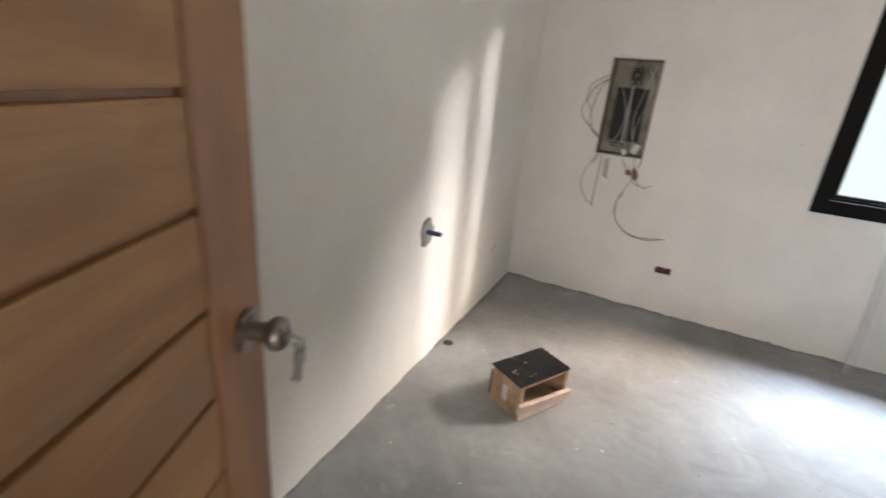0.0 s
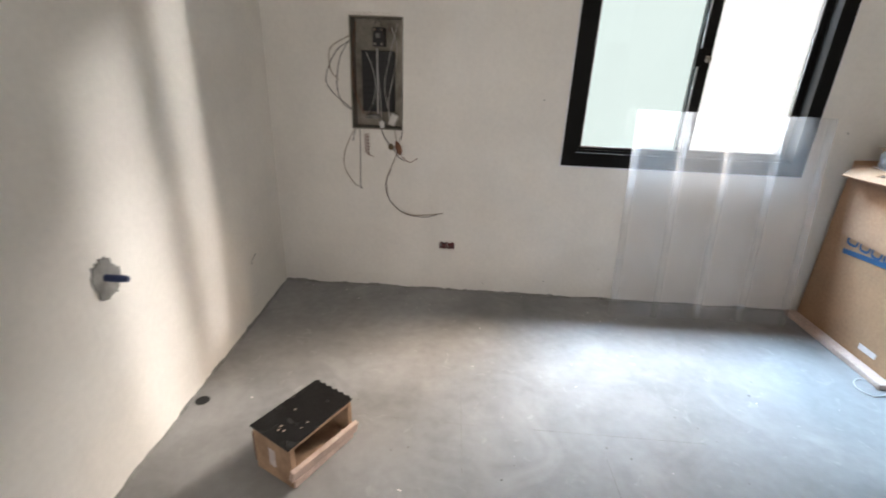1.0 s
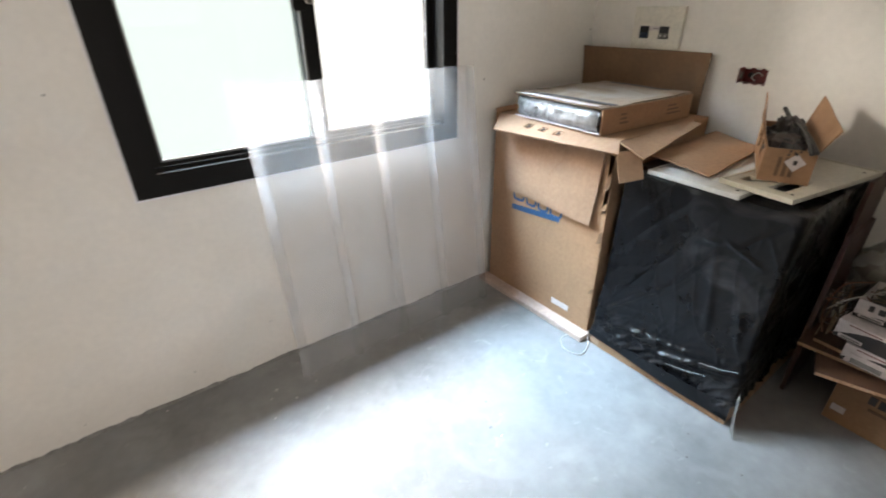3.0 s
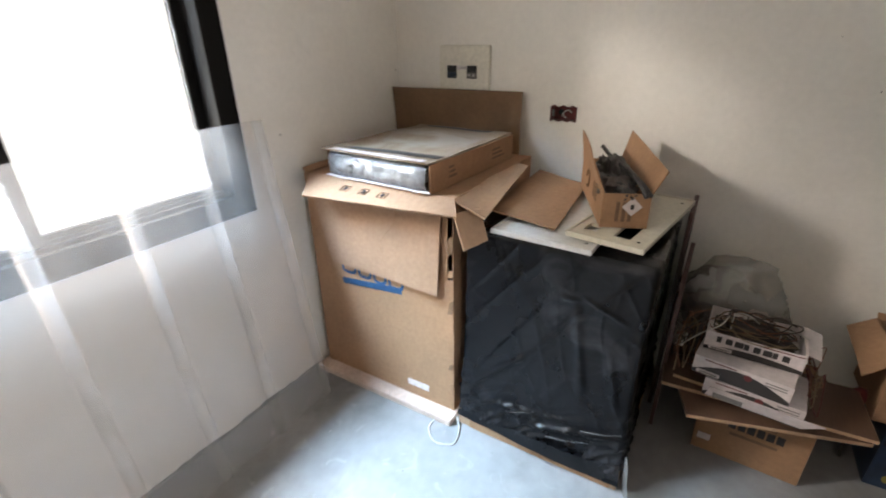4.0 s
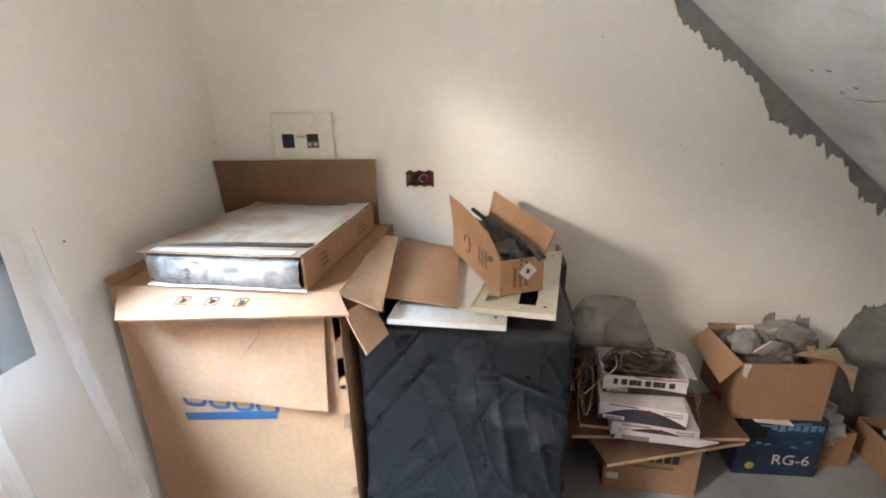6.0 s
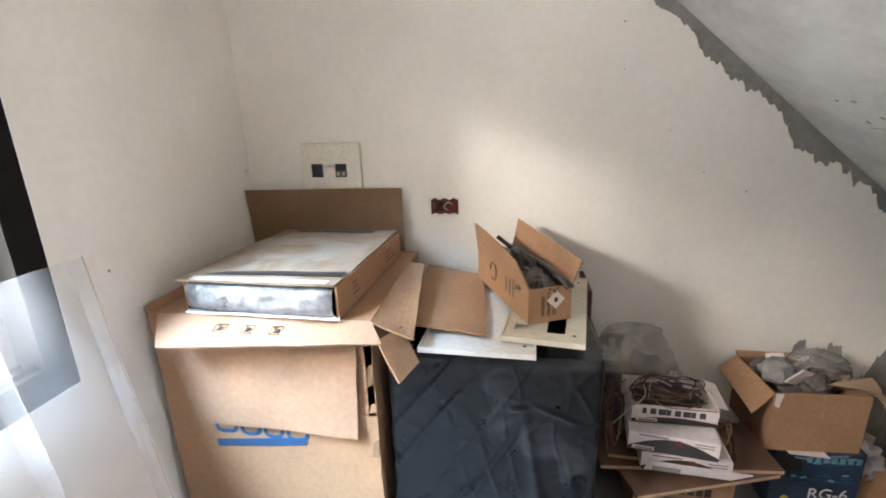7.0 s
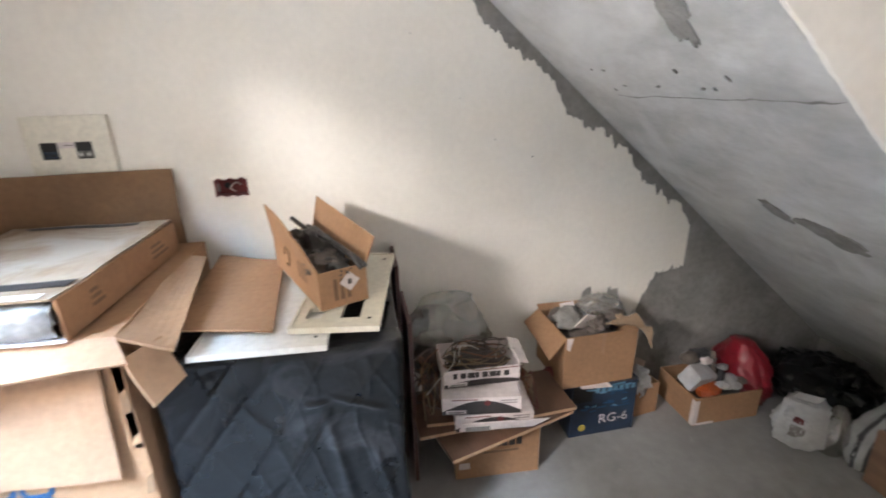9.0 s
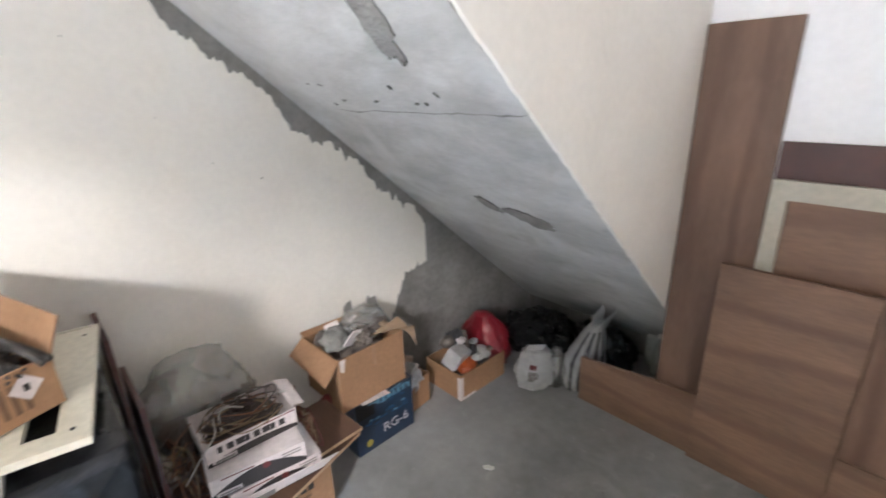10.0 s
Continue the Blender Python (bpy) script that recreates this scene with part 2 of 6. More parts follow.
smear(SOFFIT, (0.66, 0.66, 0.655), 2.2, 0.7, 0.5, 0.7)
smear(SOFFIT, (0.36, 0.355, 0.34), 4.5, 0.6, 0.6, 0.75)
grain(BOARD_WIDE, (0.16, 0.085, 0.056), 1.5, "Z")
grain(WOOD, (0.25, 0.115, 0.042), 1.8, "Z")
smear(WOOD, (0.50, 0.28, 0.12), 4.0, 0.5, 0.56, 0.72)
smear(WOOD_STILE, (0.22, 0.10, 0.045), 5.0, 0.6, 0.56, 0.70)
smear(BLACK_PLASTIC, (0.07, 0.072, 0.08), 5.0, 0.45, 0.58, 0.74)
grain(BOARD, (0.095, 0.050, 0.034), 1.6, "X")
smear(BLACK_GLOSS, (0.10, 0.095, 0.09), 9.0, 0.6, 0.56, 0.70)
smear(BOARD, (0.23, 0.135, 0.10), 3.0, 0.5, 0.55, 0.75)
smear(CARD, (0.30, 0.175, 0.09), 3.0, 0.35, 0.55, 0.75)
smear(CARD_DUSTY, (0.37, 0.32, 0.27), 4.0, 0.7, 0.48, 0.64)


# ---- mesh tools ----
def thing(name, label, category, loc=(0, 0, 0), rz=0.0, group="", kind=""):
    e = new(name)
    e.empty_display_size = 0.05
    e.matrix_world = pose(*loc, 0, 0, rz)
    return tagged(e, label, category, group, kind)


def part(name, bm, material, parent=None, label="", smooth=False):
    me = bpy.data.meshes.new(name)
    bm.normal_update()
    bm.to_mesh(me)
    bm.free()
    me.materials.append(material)
    if smooth:
        for p in me.polygons:
            p.use_smooth = True
    ob = new(name, me)
    if parent:
        ob.parent = parent
    if label:
        ob["label"] = label
    return ob


def box(x0, x1, y0, y1, z0, z1, bevel=0.0, bm=None):
    own = bm is None
    bm = bm or bmesh.new()
    g = bmesh.ops.create_cube(bm, size=1.0, matrix=Matrix.Translation(((x0 + x1) / 2, (y0 + y1) / 2, (z0 + z1) / 2)) @ Matrix.Diagonal((abs(x1 - x0), abs(y1 - y0), abs(z1 - z0), 1)))
    if bevel and own:
        bmesh.ops.bevel(bm, geom=bm.edges[:], offset=bevel, segments=2, affect="EDGES", profile=0.6)
    return bm


def turned(bm, m):
    bmesh.ops.transform(bm, matrix=m, verts=bm.verts)
    return bm


def prism(outline, axis, a, b, bm=None):
    """An outline in the other two axes, extruded along axis from a to b."""
    bm = bm or bmesh.new()
    def at(u, v, w):
        return {"x": (w, u, v), "y": (u, w, v), "z": (u, v, w)}[axis]
    lo = [bm.verts.new(at(u, v, a)) for u, v in outline]
    hi = [bm.verts.new(at(u, v, b)) for u, v in outline]
    n = len(outline)
    bm.faces.new(lo)
    bm.faces.new(hi[::-1])
    for i in range(n):
        bm.faces.new((lo[i], hi[i], hi[(i + 1) % n], lo[(i + 1) % n]))
    bmesh.ops.recalc_face_normals(bm, faces=bm.faces)
    return bm


def sheet(p, q, r, s, thick, nu=8, nv=8, wob=0.0, seed=0.0, bulge=0.0):
    """A bent sheet between four corners, with real thickness."""
    bm = bmesh.new()
    p, q, r, s = map(Vector, (p, q, r, s))
    nrm = (q - p).cross(s - p).normalized()
    grid = []
    for i in range(nu + 1):
        row = []
        for j in range(nv + 1):
            u, v = i / nu, j / nv
            c = (p * (1 - u) + q * u) * (1 - v) + (s * (1 - u) + r * u) * v
            d = wob * noise.noise(Vector((c.x * 7 + seed, c.y * 7, c.z * 7))) + bulge * 4 * u * (1 - u) * math.sin(math.pi * v)
            row.append(c + nrm * d)
        grid.append(row)
    top = [[bm.verts.new(c + nrm * thick / 2) for c in row] for row in grid]
    bot = [[bm.verts.new(c - nrm * thick / 2) for c in row] for row in grid]
    for i in range(nu):
        for j in range(nv):
            bm.faces.new((top[i][j], top[i + 1][j], top[i + 1][j + 1], top[i][j + 1]))
            bm.faces.new((bot[i][j], bot[i][j + 1], bot[i + 1][j + 1], bot[i + 1][j]))
    rim = [(i, 0) for i in range(nu)] + [(nu, j) for j in range(nv)] + [(i, nv) for i in range(nu, 0, -1)] + [(0, j) for j in range(nv, 0, -1)]
    for k in range(len(rim)):
        (a, b), (c, d) = rim[k], rim[(k + 1) % len(rim)]
        bm.faces.new((top[a][b], bot[a][b], bot[c][d], top[c][d]))
    bmesh.ops.recalc_face_normals(bm, faces=bm.faces)
    return bm


def spline(points, n=12):
    """A smooth line through some points."""
    P = [Vector(p) for p in points]
    P = [2 * P[0] - P[1]] + P + [2 * P[-1] - P[-2]]
    out = []
    for i in range(1, len(P) - 2):
        for k in range(n):
            t = k / n
            a, b, c, d = P[i - 1:i + 3]
            out.append(0.5 * (2 * b + (c - a) * t + (2 * a - 5 * b + 4 * c - d) * t * t + (3 * b - a - 3 * c + d) * t ** 3))
    return out + [P[-2]]


def tube(points, radius, sides=6, n=12, bm=None):
    bm = bm or bmesh.new()
    pts = spline(points, n)
    up, rings = Vector((0.3, 0.2, 1)), []
    for i, c in enumerate(pts):
        t = (pts[min(i + 1, len(pts) - 1)] - pts[max(i - 1, 0)]).normalized()
        a = t.cross(up)
        if a.length < 0.05:
            a = t.cross(Vector((1, 0, 0)))
        a.normalize()
        b = t.cross(a)
        rings.append([bm.verts.new(c + (a * math.cos(2 * math.pi * k / sides) + b * math.sin(2 * math.pi * k / sides)) * radius) for k in range(sides)])
    for r0, r1 in zip(rings, rings[1:]):
        for k in range(sides):
            bm.faces.new((r0[k], r0[(k + 1) % sides], r1[(k + 1) % sides], r1[k]))
    bm.faces.new(rings[0])
    bm.faces.new(rings[-1][::-1])
    bmesh.ops.recalc_face_normals(bm, faces=bm.faces)
    return bm


def rod(a, b, radius, sides=16, bevel=0.0):
    a, b = Vector(a), Vector(b)
    bm = bmesh.new()
    bmesh.ops.create_cone(bm, cap_ends=True, segments=sides, radius1=radius, radius2=radius, depth=(b - a).length)
    return turned(bm, Matrix.Translation((a + b) / 2) @ (b - a).to_track_quat("Z", "Y").to_matrix().to_4x4())


def lump(sx, sy, sz, amp, freq, seed, flat=True, sub=4, ridge=0.0):
    """A crumpled soft form, resting on its own base at z = 0."""
    bm = bmesh.new()
    bmesh.ops.create_icosphere(bm, subdivisions=sub, radius=1.0)
    for v in bm.verts:
        c = v.co.copy()
        off = Vector((seed * 3.1, seed * 1.7, -seed))
        d = noise.noise(c * freq + off) * amp + (abs(noise.noise(c * freq * 2.3 - off)) - 0.25) * ridge
        d += noise.noise(c * freq * 4 + off) * amp * 0.25
        c = c * (1 + d)
        if flat:
            c.z = max(c.z, -0.75)
        v.co = Vector((c.x * sx, c.y * sy, (c.z + (0.75 if flat else 1)) * sz))
    return bm


def wall_grid(us, zs, hole, axis, a, b):
    """A wall with openings: cells between the lines us, zs, from a to b through its thickness."""
    bm = bmesh.new()
    def at(u, z, w):
        return bm.verts.new((u, w, z) if axis == "y" else (w, u, z))
    solid = lambda i, j: 0 <= i < len(us) - 1 and 0 <= j < len(zs) - 1 and not hole((us[i] + us[i + 1]) / 2, (zs[j] + zs[j + 1]) / 2)
    for i in range(len(us) - 1):
        for j in range(len(zs) - 1):
            if not solid(i, j):
                continue
            u0, u1, z0, z1 = us[i], us[i + 1], zs[j], zs[j + 1]
            for w in (a, b):
                bm.faces.new((at(u0, z0, w), at(u1, z0, w), at(u1, z1, w), at(u0, z1, w)))
            for di, dj, e in ((-1, 0, ((u0, z0), (u0, z1))), (1, 0, ((u1, z0), (u1, z1))), (0, -1, ((u0, z0), (u1, z0))), (0, 1, ((u0, z1), (u1, z1)))):
                if not solid(i + di, j + dj):
                    (p, q), (r, s) = e
                    bm.faces.new((at(p, q, a), at(r, s, a), at(r, s, b), at(p, q, b)))
    bmesh.ops.remove_doubles(bm, verts=bm.verts, dist=0.0002)
    bmesh.ops.recalc_face_normals(bm, faces=bm.faces)
    return bm


def structure(name, bm, material, label):
    return tagged(part(name, bm, material), label, name.split("_")[0], "", "structure")


def plate(y0, y1, z0, z1, x, material, parent, name, label="", thick=0.0012):
    """A flat print on a face that looks towards -x."""
    return part(name, box(x - thick, x, y0, y1, z0, z1), material, parent, label)


# ---- the room ----
H = 2.7
SLOPE, RISE = 0.859, 3.130
sof = lambda y: SLOPE * y + RISE

structure("floor", box(-0.3, 3.95, -4.6, 0.15, -0.12, 0.0), FLOOR, "grey smooth cement floor with pale dusty smears and specks")
structure("ceiling", box(-0.3, 3.95, -3.62, 0.15, H, H + 0.12), CEIL, "plain white painted ceiling")

W = (1.585, 2.85, 0.805, 2.0)          # window opening
P = (0.448, 0.722, 0.946, 1.497)       # panel recess
A = (0.943, 1.035, 0.270, 0.318)       # socket recess
def north_hole(u, z):
    return any(a < u < b and c < z < d for a, b, c, d in (W, P, A))
structure("wall_north", wall_grid(sorted([-0.3, 3.95, *W[:2], *P[:2], *A[:2]]), sorted([0, H, *W[2:], *P[2:], *A[2:]]), north_hole, "y", 0.0, 0.11), PAINT, "cream painted wall with a window and a recessed breaker panel")
ob = structure("wall_west", box(-0.16, 0.0, -3.8, 0.0, 0, H), PAINT, "cream painted wall with soft daylight streaks")
ob.matrix_world = pose(0, 0, 0, 0, 0, 1.8)
B = (-0.862, -0.753, 1.036, 1.102)
structure("wall_east", wall_grid(sorted([-3.62, 0.0, *B[:2]]), sorted([0, H, *B[2:]]), lambda u, z: B[0] < u < B[1] and B[2] < z < B[3], "x", 3.760, 3.92), CONCRETE, "bare grey concrete wall under its skim coat")
D = (0.835, 1.655, 0.0, 2.08)
structure("wall_south", wall_grid(sorted([-0.3, 1.9, *D[:2]]), sorted([0, H, 2.08]), lambda u, z: D[0] < u < D[1] and z < D[3], "y", -3.52, -3.36), PAINT, "cream painted wall with the doorway")
structure("wall_return", box(1.9, 2.0, -3.52, -3.0, 0, H), PAINT_WHITE, "short white return wall")
structure("wall_south_east", box(2.0, 2.755, -3.15, -3.0, 0, H), PAINT_WHITE, "bright white painted wall behind leaning boards")
structure("wall_understair", box(2.752, 3.92, -3.62, -3.5, 0, 0.5), CONCRETE, "dark concrete end wall under the stair")
structure("wall_understair_side", box(2.655, 2.752, -3.62, -3.155, 0, 0.6), CONCRETE, "dark concrete side wall under the stair")
structure("wall_pier", box(2.754, 2.985, -3.5, -3.44, 0, 0.30, 0.008), SOFFIT, "pale grey concrete stub under the stair")

# hall behind the doorway
structure("wall_hall", wall_grid([0.2, 0.3, 2.2, 2.3], [0, H], lambda u, z: 0.3 < u < 2.2, "y", -4.6, -3.52), PAINT, "cream hall walls outside the doorway")
structure("ceiling_hall", box(0.2, 2.3, -4.6, -3.62, H, H + 0.1), CEIL, "white hall ceiling")


def skim_low(y):
    """Lower edge of the skim coat on the east wall."""
    if y > -2.02:
        return 0.0
    t = (-2.02 - y) / 0.61
    z = 0.45 + 0.16 * t + 0.05 * noise.noise(Vector((y * 16, 2, 0))) + 0.04 * noise.noise(Vector((y * 55, 5, 0))) + 0.03 * noise.noise(Vector((y * 140, 7, 0)))
    z += 0.10 * max(0, 1 - abs(y + 2.17) / 0.03) - 0.20 * max(0, 1 - abs(y + 2.40) / 0.08)
    return z


def skim_high(y):
    gap = 0.042 + 0.065 * abs(noise.noise(Vector((y * 3.1, 0, 4)))) + 0.038 * noise.noise(Vector((y * 19, 1, 0))) + 0.034 * noise.noise(Vector((y * 52, 3, 0))) + 0.012 * noise.noise(Vector((y * 120, 6, 0)))
    gap += 0.05 * max(0, 1 - abs(y + 2.06) / 0.09)
    return min(H, sof(y) - max(0.008, gap))


def skim_coat():
    bm = bmesh.new()
    ys = [0.0, -0.3, B[1], B[0], -1.2] + [-1.2 - 0.006 * k for k in range(1, 238)]
    ys.append(-2.63)
    x = 3.755
    prev = None
    for y in ys:
        lo, hi = (0.0, min(H, sof(y) - 0.06) if y < -0.45 else H) if y > -1.2 else (skim_low(y), skim_high(y))
        if y < -1.2:
            hi = max(hi, lo + 0.01)
        cols = [(lo, hi)]
        cur = (y, lo, hi)
        if prev:
            y0, l0, h0 = prev
            spans = [((l0, lo), (h0, hi))]
            if abs((y0 + y) / 2 - (B[0] + B[1]) / 2) < 0.04:
                spans = [((l0, lo), (B[2], B[2])), ((B[3], B[3]), (h0, hi))]
            for (a, b), (c, d) in spans:
                q = [bm.verts.new((x, yy, zz)) for yy, zz in ((y0, a), (y, b), (y, d), (y0, c))]
                bm.faces.new(q)
                w = [bm.verts.new((x + 0.005, yy, zz)) for yy, zz in ((y0, a), (y, b), (y, d), (y0, c))]
                bm.faces.new((q[0], q[1], w[1], w[0]))
                bm.faces.new((q[2], q[3], w[3], w[2]))
                if y <= -2.63:
                    bm.faces.new((q[1], q[2], w[2], w[1]))
        prev = cur
    bmesh.ops.remove_doubles(bm, verts=bm.verts, dist=0.0001)
    bmesh.ops.recalc_face_normals(bm, faces=bm.faces)
    return bm


structure("wall_east_skim", skim_coat(), PAINT, "cream skim coat with a ragged edge below the stair")


def soffit():
    bm = bmesh.new()
    n, k = 60, 14
    rows = []
    for i in range(n + 1):
        y = -3.60 + (3.60 - 0.46) * i / n
        row = []
        for j in range(k + 1):
            x = 2.765 + (3.765 - 2.765) * j / k
            row.append(bm.verts.new((x, y, sof(y) + 0.006 * noise.noise(Vector((x * 3, y * 2, 0))))))
        rows.append(row)
    for i in range(n):
        for j in range(k):
            bm.faces.new((rows[i][j], rows[i + 1][j], rows[i + 1][j + 1], rows[i][j + 1]))
    g = bmesh.ops.extrude_face_region(bm, geom=bm.faces[:])
    for v in [e for e in g["geom"] if isinstance(e, bmesh.types.BMVert)]:
        v.co.z += 0.16
    bmesh.ops.recalc_face_normals(bm, faces=bm.faces)
    return bm


structure("ceiling_stair_soffit", soffit(), SOFFIT, "sloping rough grey concrete underside of a stair")


def stair_wall():
    """Plaster on the stair's open side: its lower edge is uneven."""
    bm = bmesh.new()
    prev = None
    for i in range(181):
        y = -3.0 + (3.0 - 0.45) * i / 180
        z = min(H, sof(y)) + 0.007 * noise.noise(Vector((y * 40, 0, 0))) + 0.006 * noise.noise(Vector((y * 85, 4, 0))) + 0.0015 * noise.noise(Vector((y * 11, 9, 0)))
        z = min(z, H - 0.001)
        cur = [bm.verts.new((xx, y, zz)) for xx, zz in ((2.755, z), (2.765, z), (2.765, H), (2.755, H))]
        if prev:
            for a in range(4):
                bm.faces.new((prev[a], cur[a], cur[(a + 1) % 4], prev[(a + 1) % 4]))
        else:
            bm.faces.new(cur)
        prev = cur
    bm.faces.new(prev[::-1])
    bmesh.ops.recalc_face_normals(bm, faces=bm.faces)
    return bm


structure("wall_stair_side", stair_wall(), PAINT, "cream plastered stair side above the sloping soffit")

# ---- window, sheet, door ----
def backdrop():
    def glow(name, colour, strength):
        m = bpy.data.materials.new(name)
        m.use_nodes = True
        nt = m.node_tree
        e = nt.nodes.new("ShaderNodeEmission")
        e.inputs["Color"].default_value, e.inputs["Strength"].default_value = (*colour, 1), strength
        nt.links.new(e.outputs[0], nt.nodes["Material Output"].inputs["Surface"])
        return m
    tagged(part("backdrop", box(-6, 12, 3.0, 3.05, -3, 2.28), glow("overexposed_daylight", (1.0, 0.985, 0.99), 1.28)), "overexposed white daylight outside the window", "backdrop", "", "structure")
    tagged(part("backdrop_upper", box(-6, 12, 3.0, 3.05, 2.285, 5), glow("yellow_green_daylight", (0.93, 0.86, 0.42), 1.15)), "yellow-green brightness above the white daylight", "backdrop", "", "structure")


backdrop()


def window():
    x0, x1, z0, z1 = W
    w = thing("window_1", "black aluminium sliding window with aqua tinted glass", "window", kind="structure")
    f = 0.072
    outer = part("window_frame", wall_grid([x0, x0 + f, x1 - f, x1], [z0, z0 + f, z1 - f, z1], lambda u, z: x0 + f < u < x1 - f and z0 + f < z < z1 - f, "y", -0.010, 0.10), FRAME, w)
    part("track", box(x0 + f, x1 - f, 0.012, 0.02, z0 + f, z0 + f + 0.014), FRAME, w)
    part("track", box(x0 + f, x1 - f, 0.052, 0.06, z0 + f, z0 + f + 0.014), FRAME, w)
    def sash(a, b, y, pane, stile_l, stile_r, label):
        s = part("sash", wall_grid([a, a + stile_l, b - stile_r, b], [z0 + f, z0 + f + 0.026, z1 - f - 0.03, z1 - f], lambda u, z: a + stile_l < u < b - stile_r and z0 + f + 0.026 < z < z1 - f - 0.03, "y", y, y + 0.028), FRAME, w)
        g = part("pane", box(a + stile_l - 0.004, b - stile_r + 0.004, y + 0.011, y + 0.017, z0 + f + 0.022, z1 - f - 0.026), pane, s, label)
        g.visible_shadow = False
        part("gasket", wall_grid([a + stile_l, a + stile_l + 0.006, b - stile_r - 0.006, b - stile_r], [z0 + f + 0.026, z0 + f + 0.032, z1 - f - 0.036, z1 - f - 0.03], lambda u, z: a + stile_l + 0.006 < u < b - stile_r - 0.006 and z0 + f + 0.032 < z < z1 - f - 0.036, "y", y + 0.004, y + 0.009), PRINT_GREY, s, "grey rubber gasket")
        return s
    sash(x0 + f, 2.255, 0.022, GLASS_TINT, 0.024, 0.05, "aqua tinted glass pane")
    right = sash(2.20, x1 - f, 0.062, GLASS_CLEAR, 0.05, 0.03, "clear glass pane")
    latch = part("latch", box(2.172, 2.214, -0.004, 0.021, 1.325, 1.41, 0.004), FRAME, w, "black sash latch")
    part("lever", box(2.214, 2.243, -0.014, 0.003, 1.345, 1.375, 0.004), CHROME, latch, "worn metal latch lever")
    part("keeper", box(x0 + f - 0.002, x0 + f + 0.016, -0.004, 0.02, 1.38, 1.43, 0.003), FRAME, w)
    # thin pale sealant round the frame
    part("sealant", wall_grid([x0 - 0.007, x0, x1, x1 + 0.007], [z0 - 0.007, z0, z1, z1 + 0.007], lambda u, z: x0 < u < x1 and z0 < z < z1, "y", -0.006, 0.0), PAINT_WHITE, w, "white sealant bead")


window()


def ribbed_sheet():
    s = thing("plastic_sheet", "clear ribbed plastic sheet leaning on the wall below the window", "plastic sheet", (0, 0, 0))
    def strip(prof, name, material):
        bm, rows, n = bmesh.new(), [], 24
        for j in range(n + 1):
            t = j / n
            y, z = -0.176 + 0.142 * t, 0.005 + 1.108 * t
            rows.append([bm.verts.new((x + 0.004 * noise.noise(Vector((x * 3, t * 3, 0))), y - h + 0.004 * noise.noise(Vector((x * 4, t * 4, 7))), z)) for x, h in prof])
        for a, b in zip(rows, rows[1:]):
            for i in range(len(prof) - 1):
                bm.faces.new((a[i], a[i + 1], b[i + 1], b[i]))
        g = bmesh.ops.extrude_face_region(bm, geom=bm.faces[:])
        for v in [e for e in g["geom"] if isinstance(e, bmesh.types.BMVert)]:
            v.co.y += 0.0012
        bmesh.ops.recalc_face_normals(bm, faces=bm.faces)
        part(name, bm, material, s)
    for k in range(5):
        c = 1.952 + 0.235 * k
        strip([(c - 0.020, 0.0), (c - 0.0125, 0.014)], "rib_flank", POLY_RIB)
        strip([(c - 0.0124, 0.014), (c + 0.0124, 0.014)], "rib_crest", POLY_RIB)
        strip([(c + 0.0125, 0.014), (c + 0.020, 0.0)], "rib_flank", POLY_RIB)
        if k < 4:
            strip([(c + 0.0205, 0.0), (c + 0.08, 0.003), (c + 0.12, 0.0), (c + 0.16, 0.003), (c + 0.2145, 0.0)], "sheet", POLY)


ribbed_sheet()


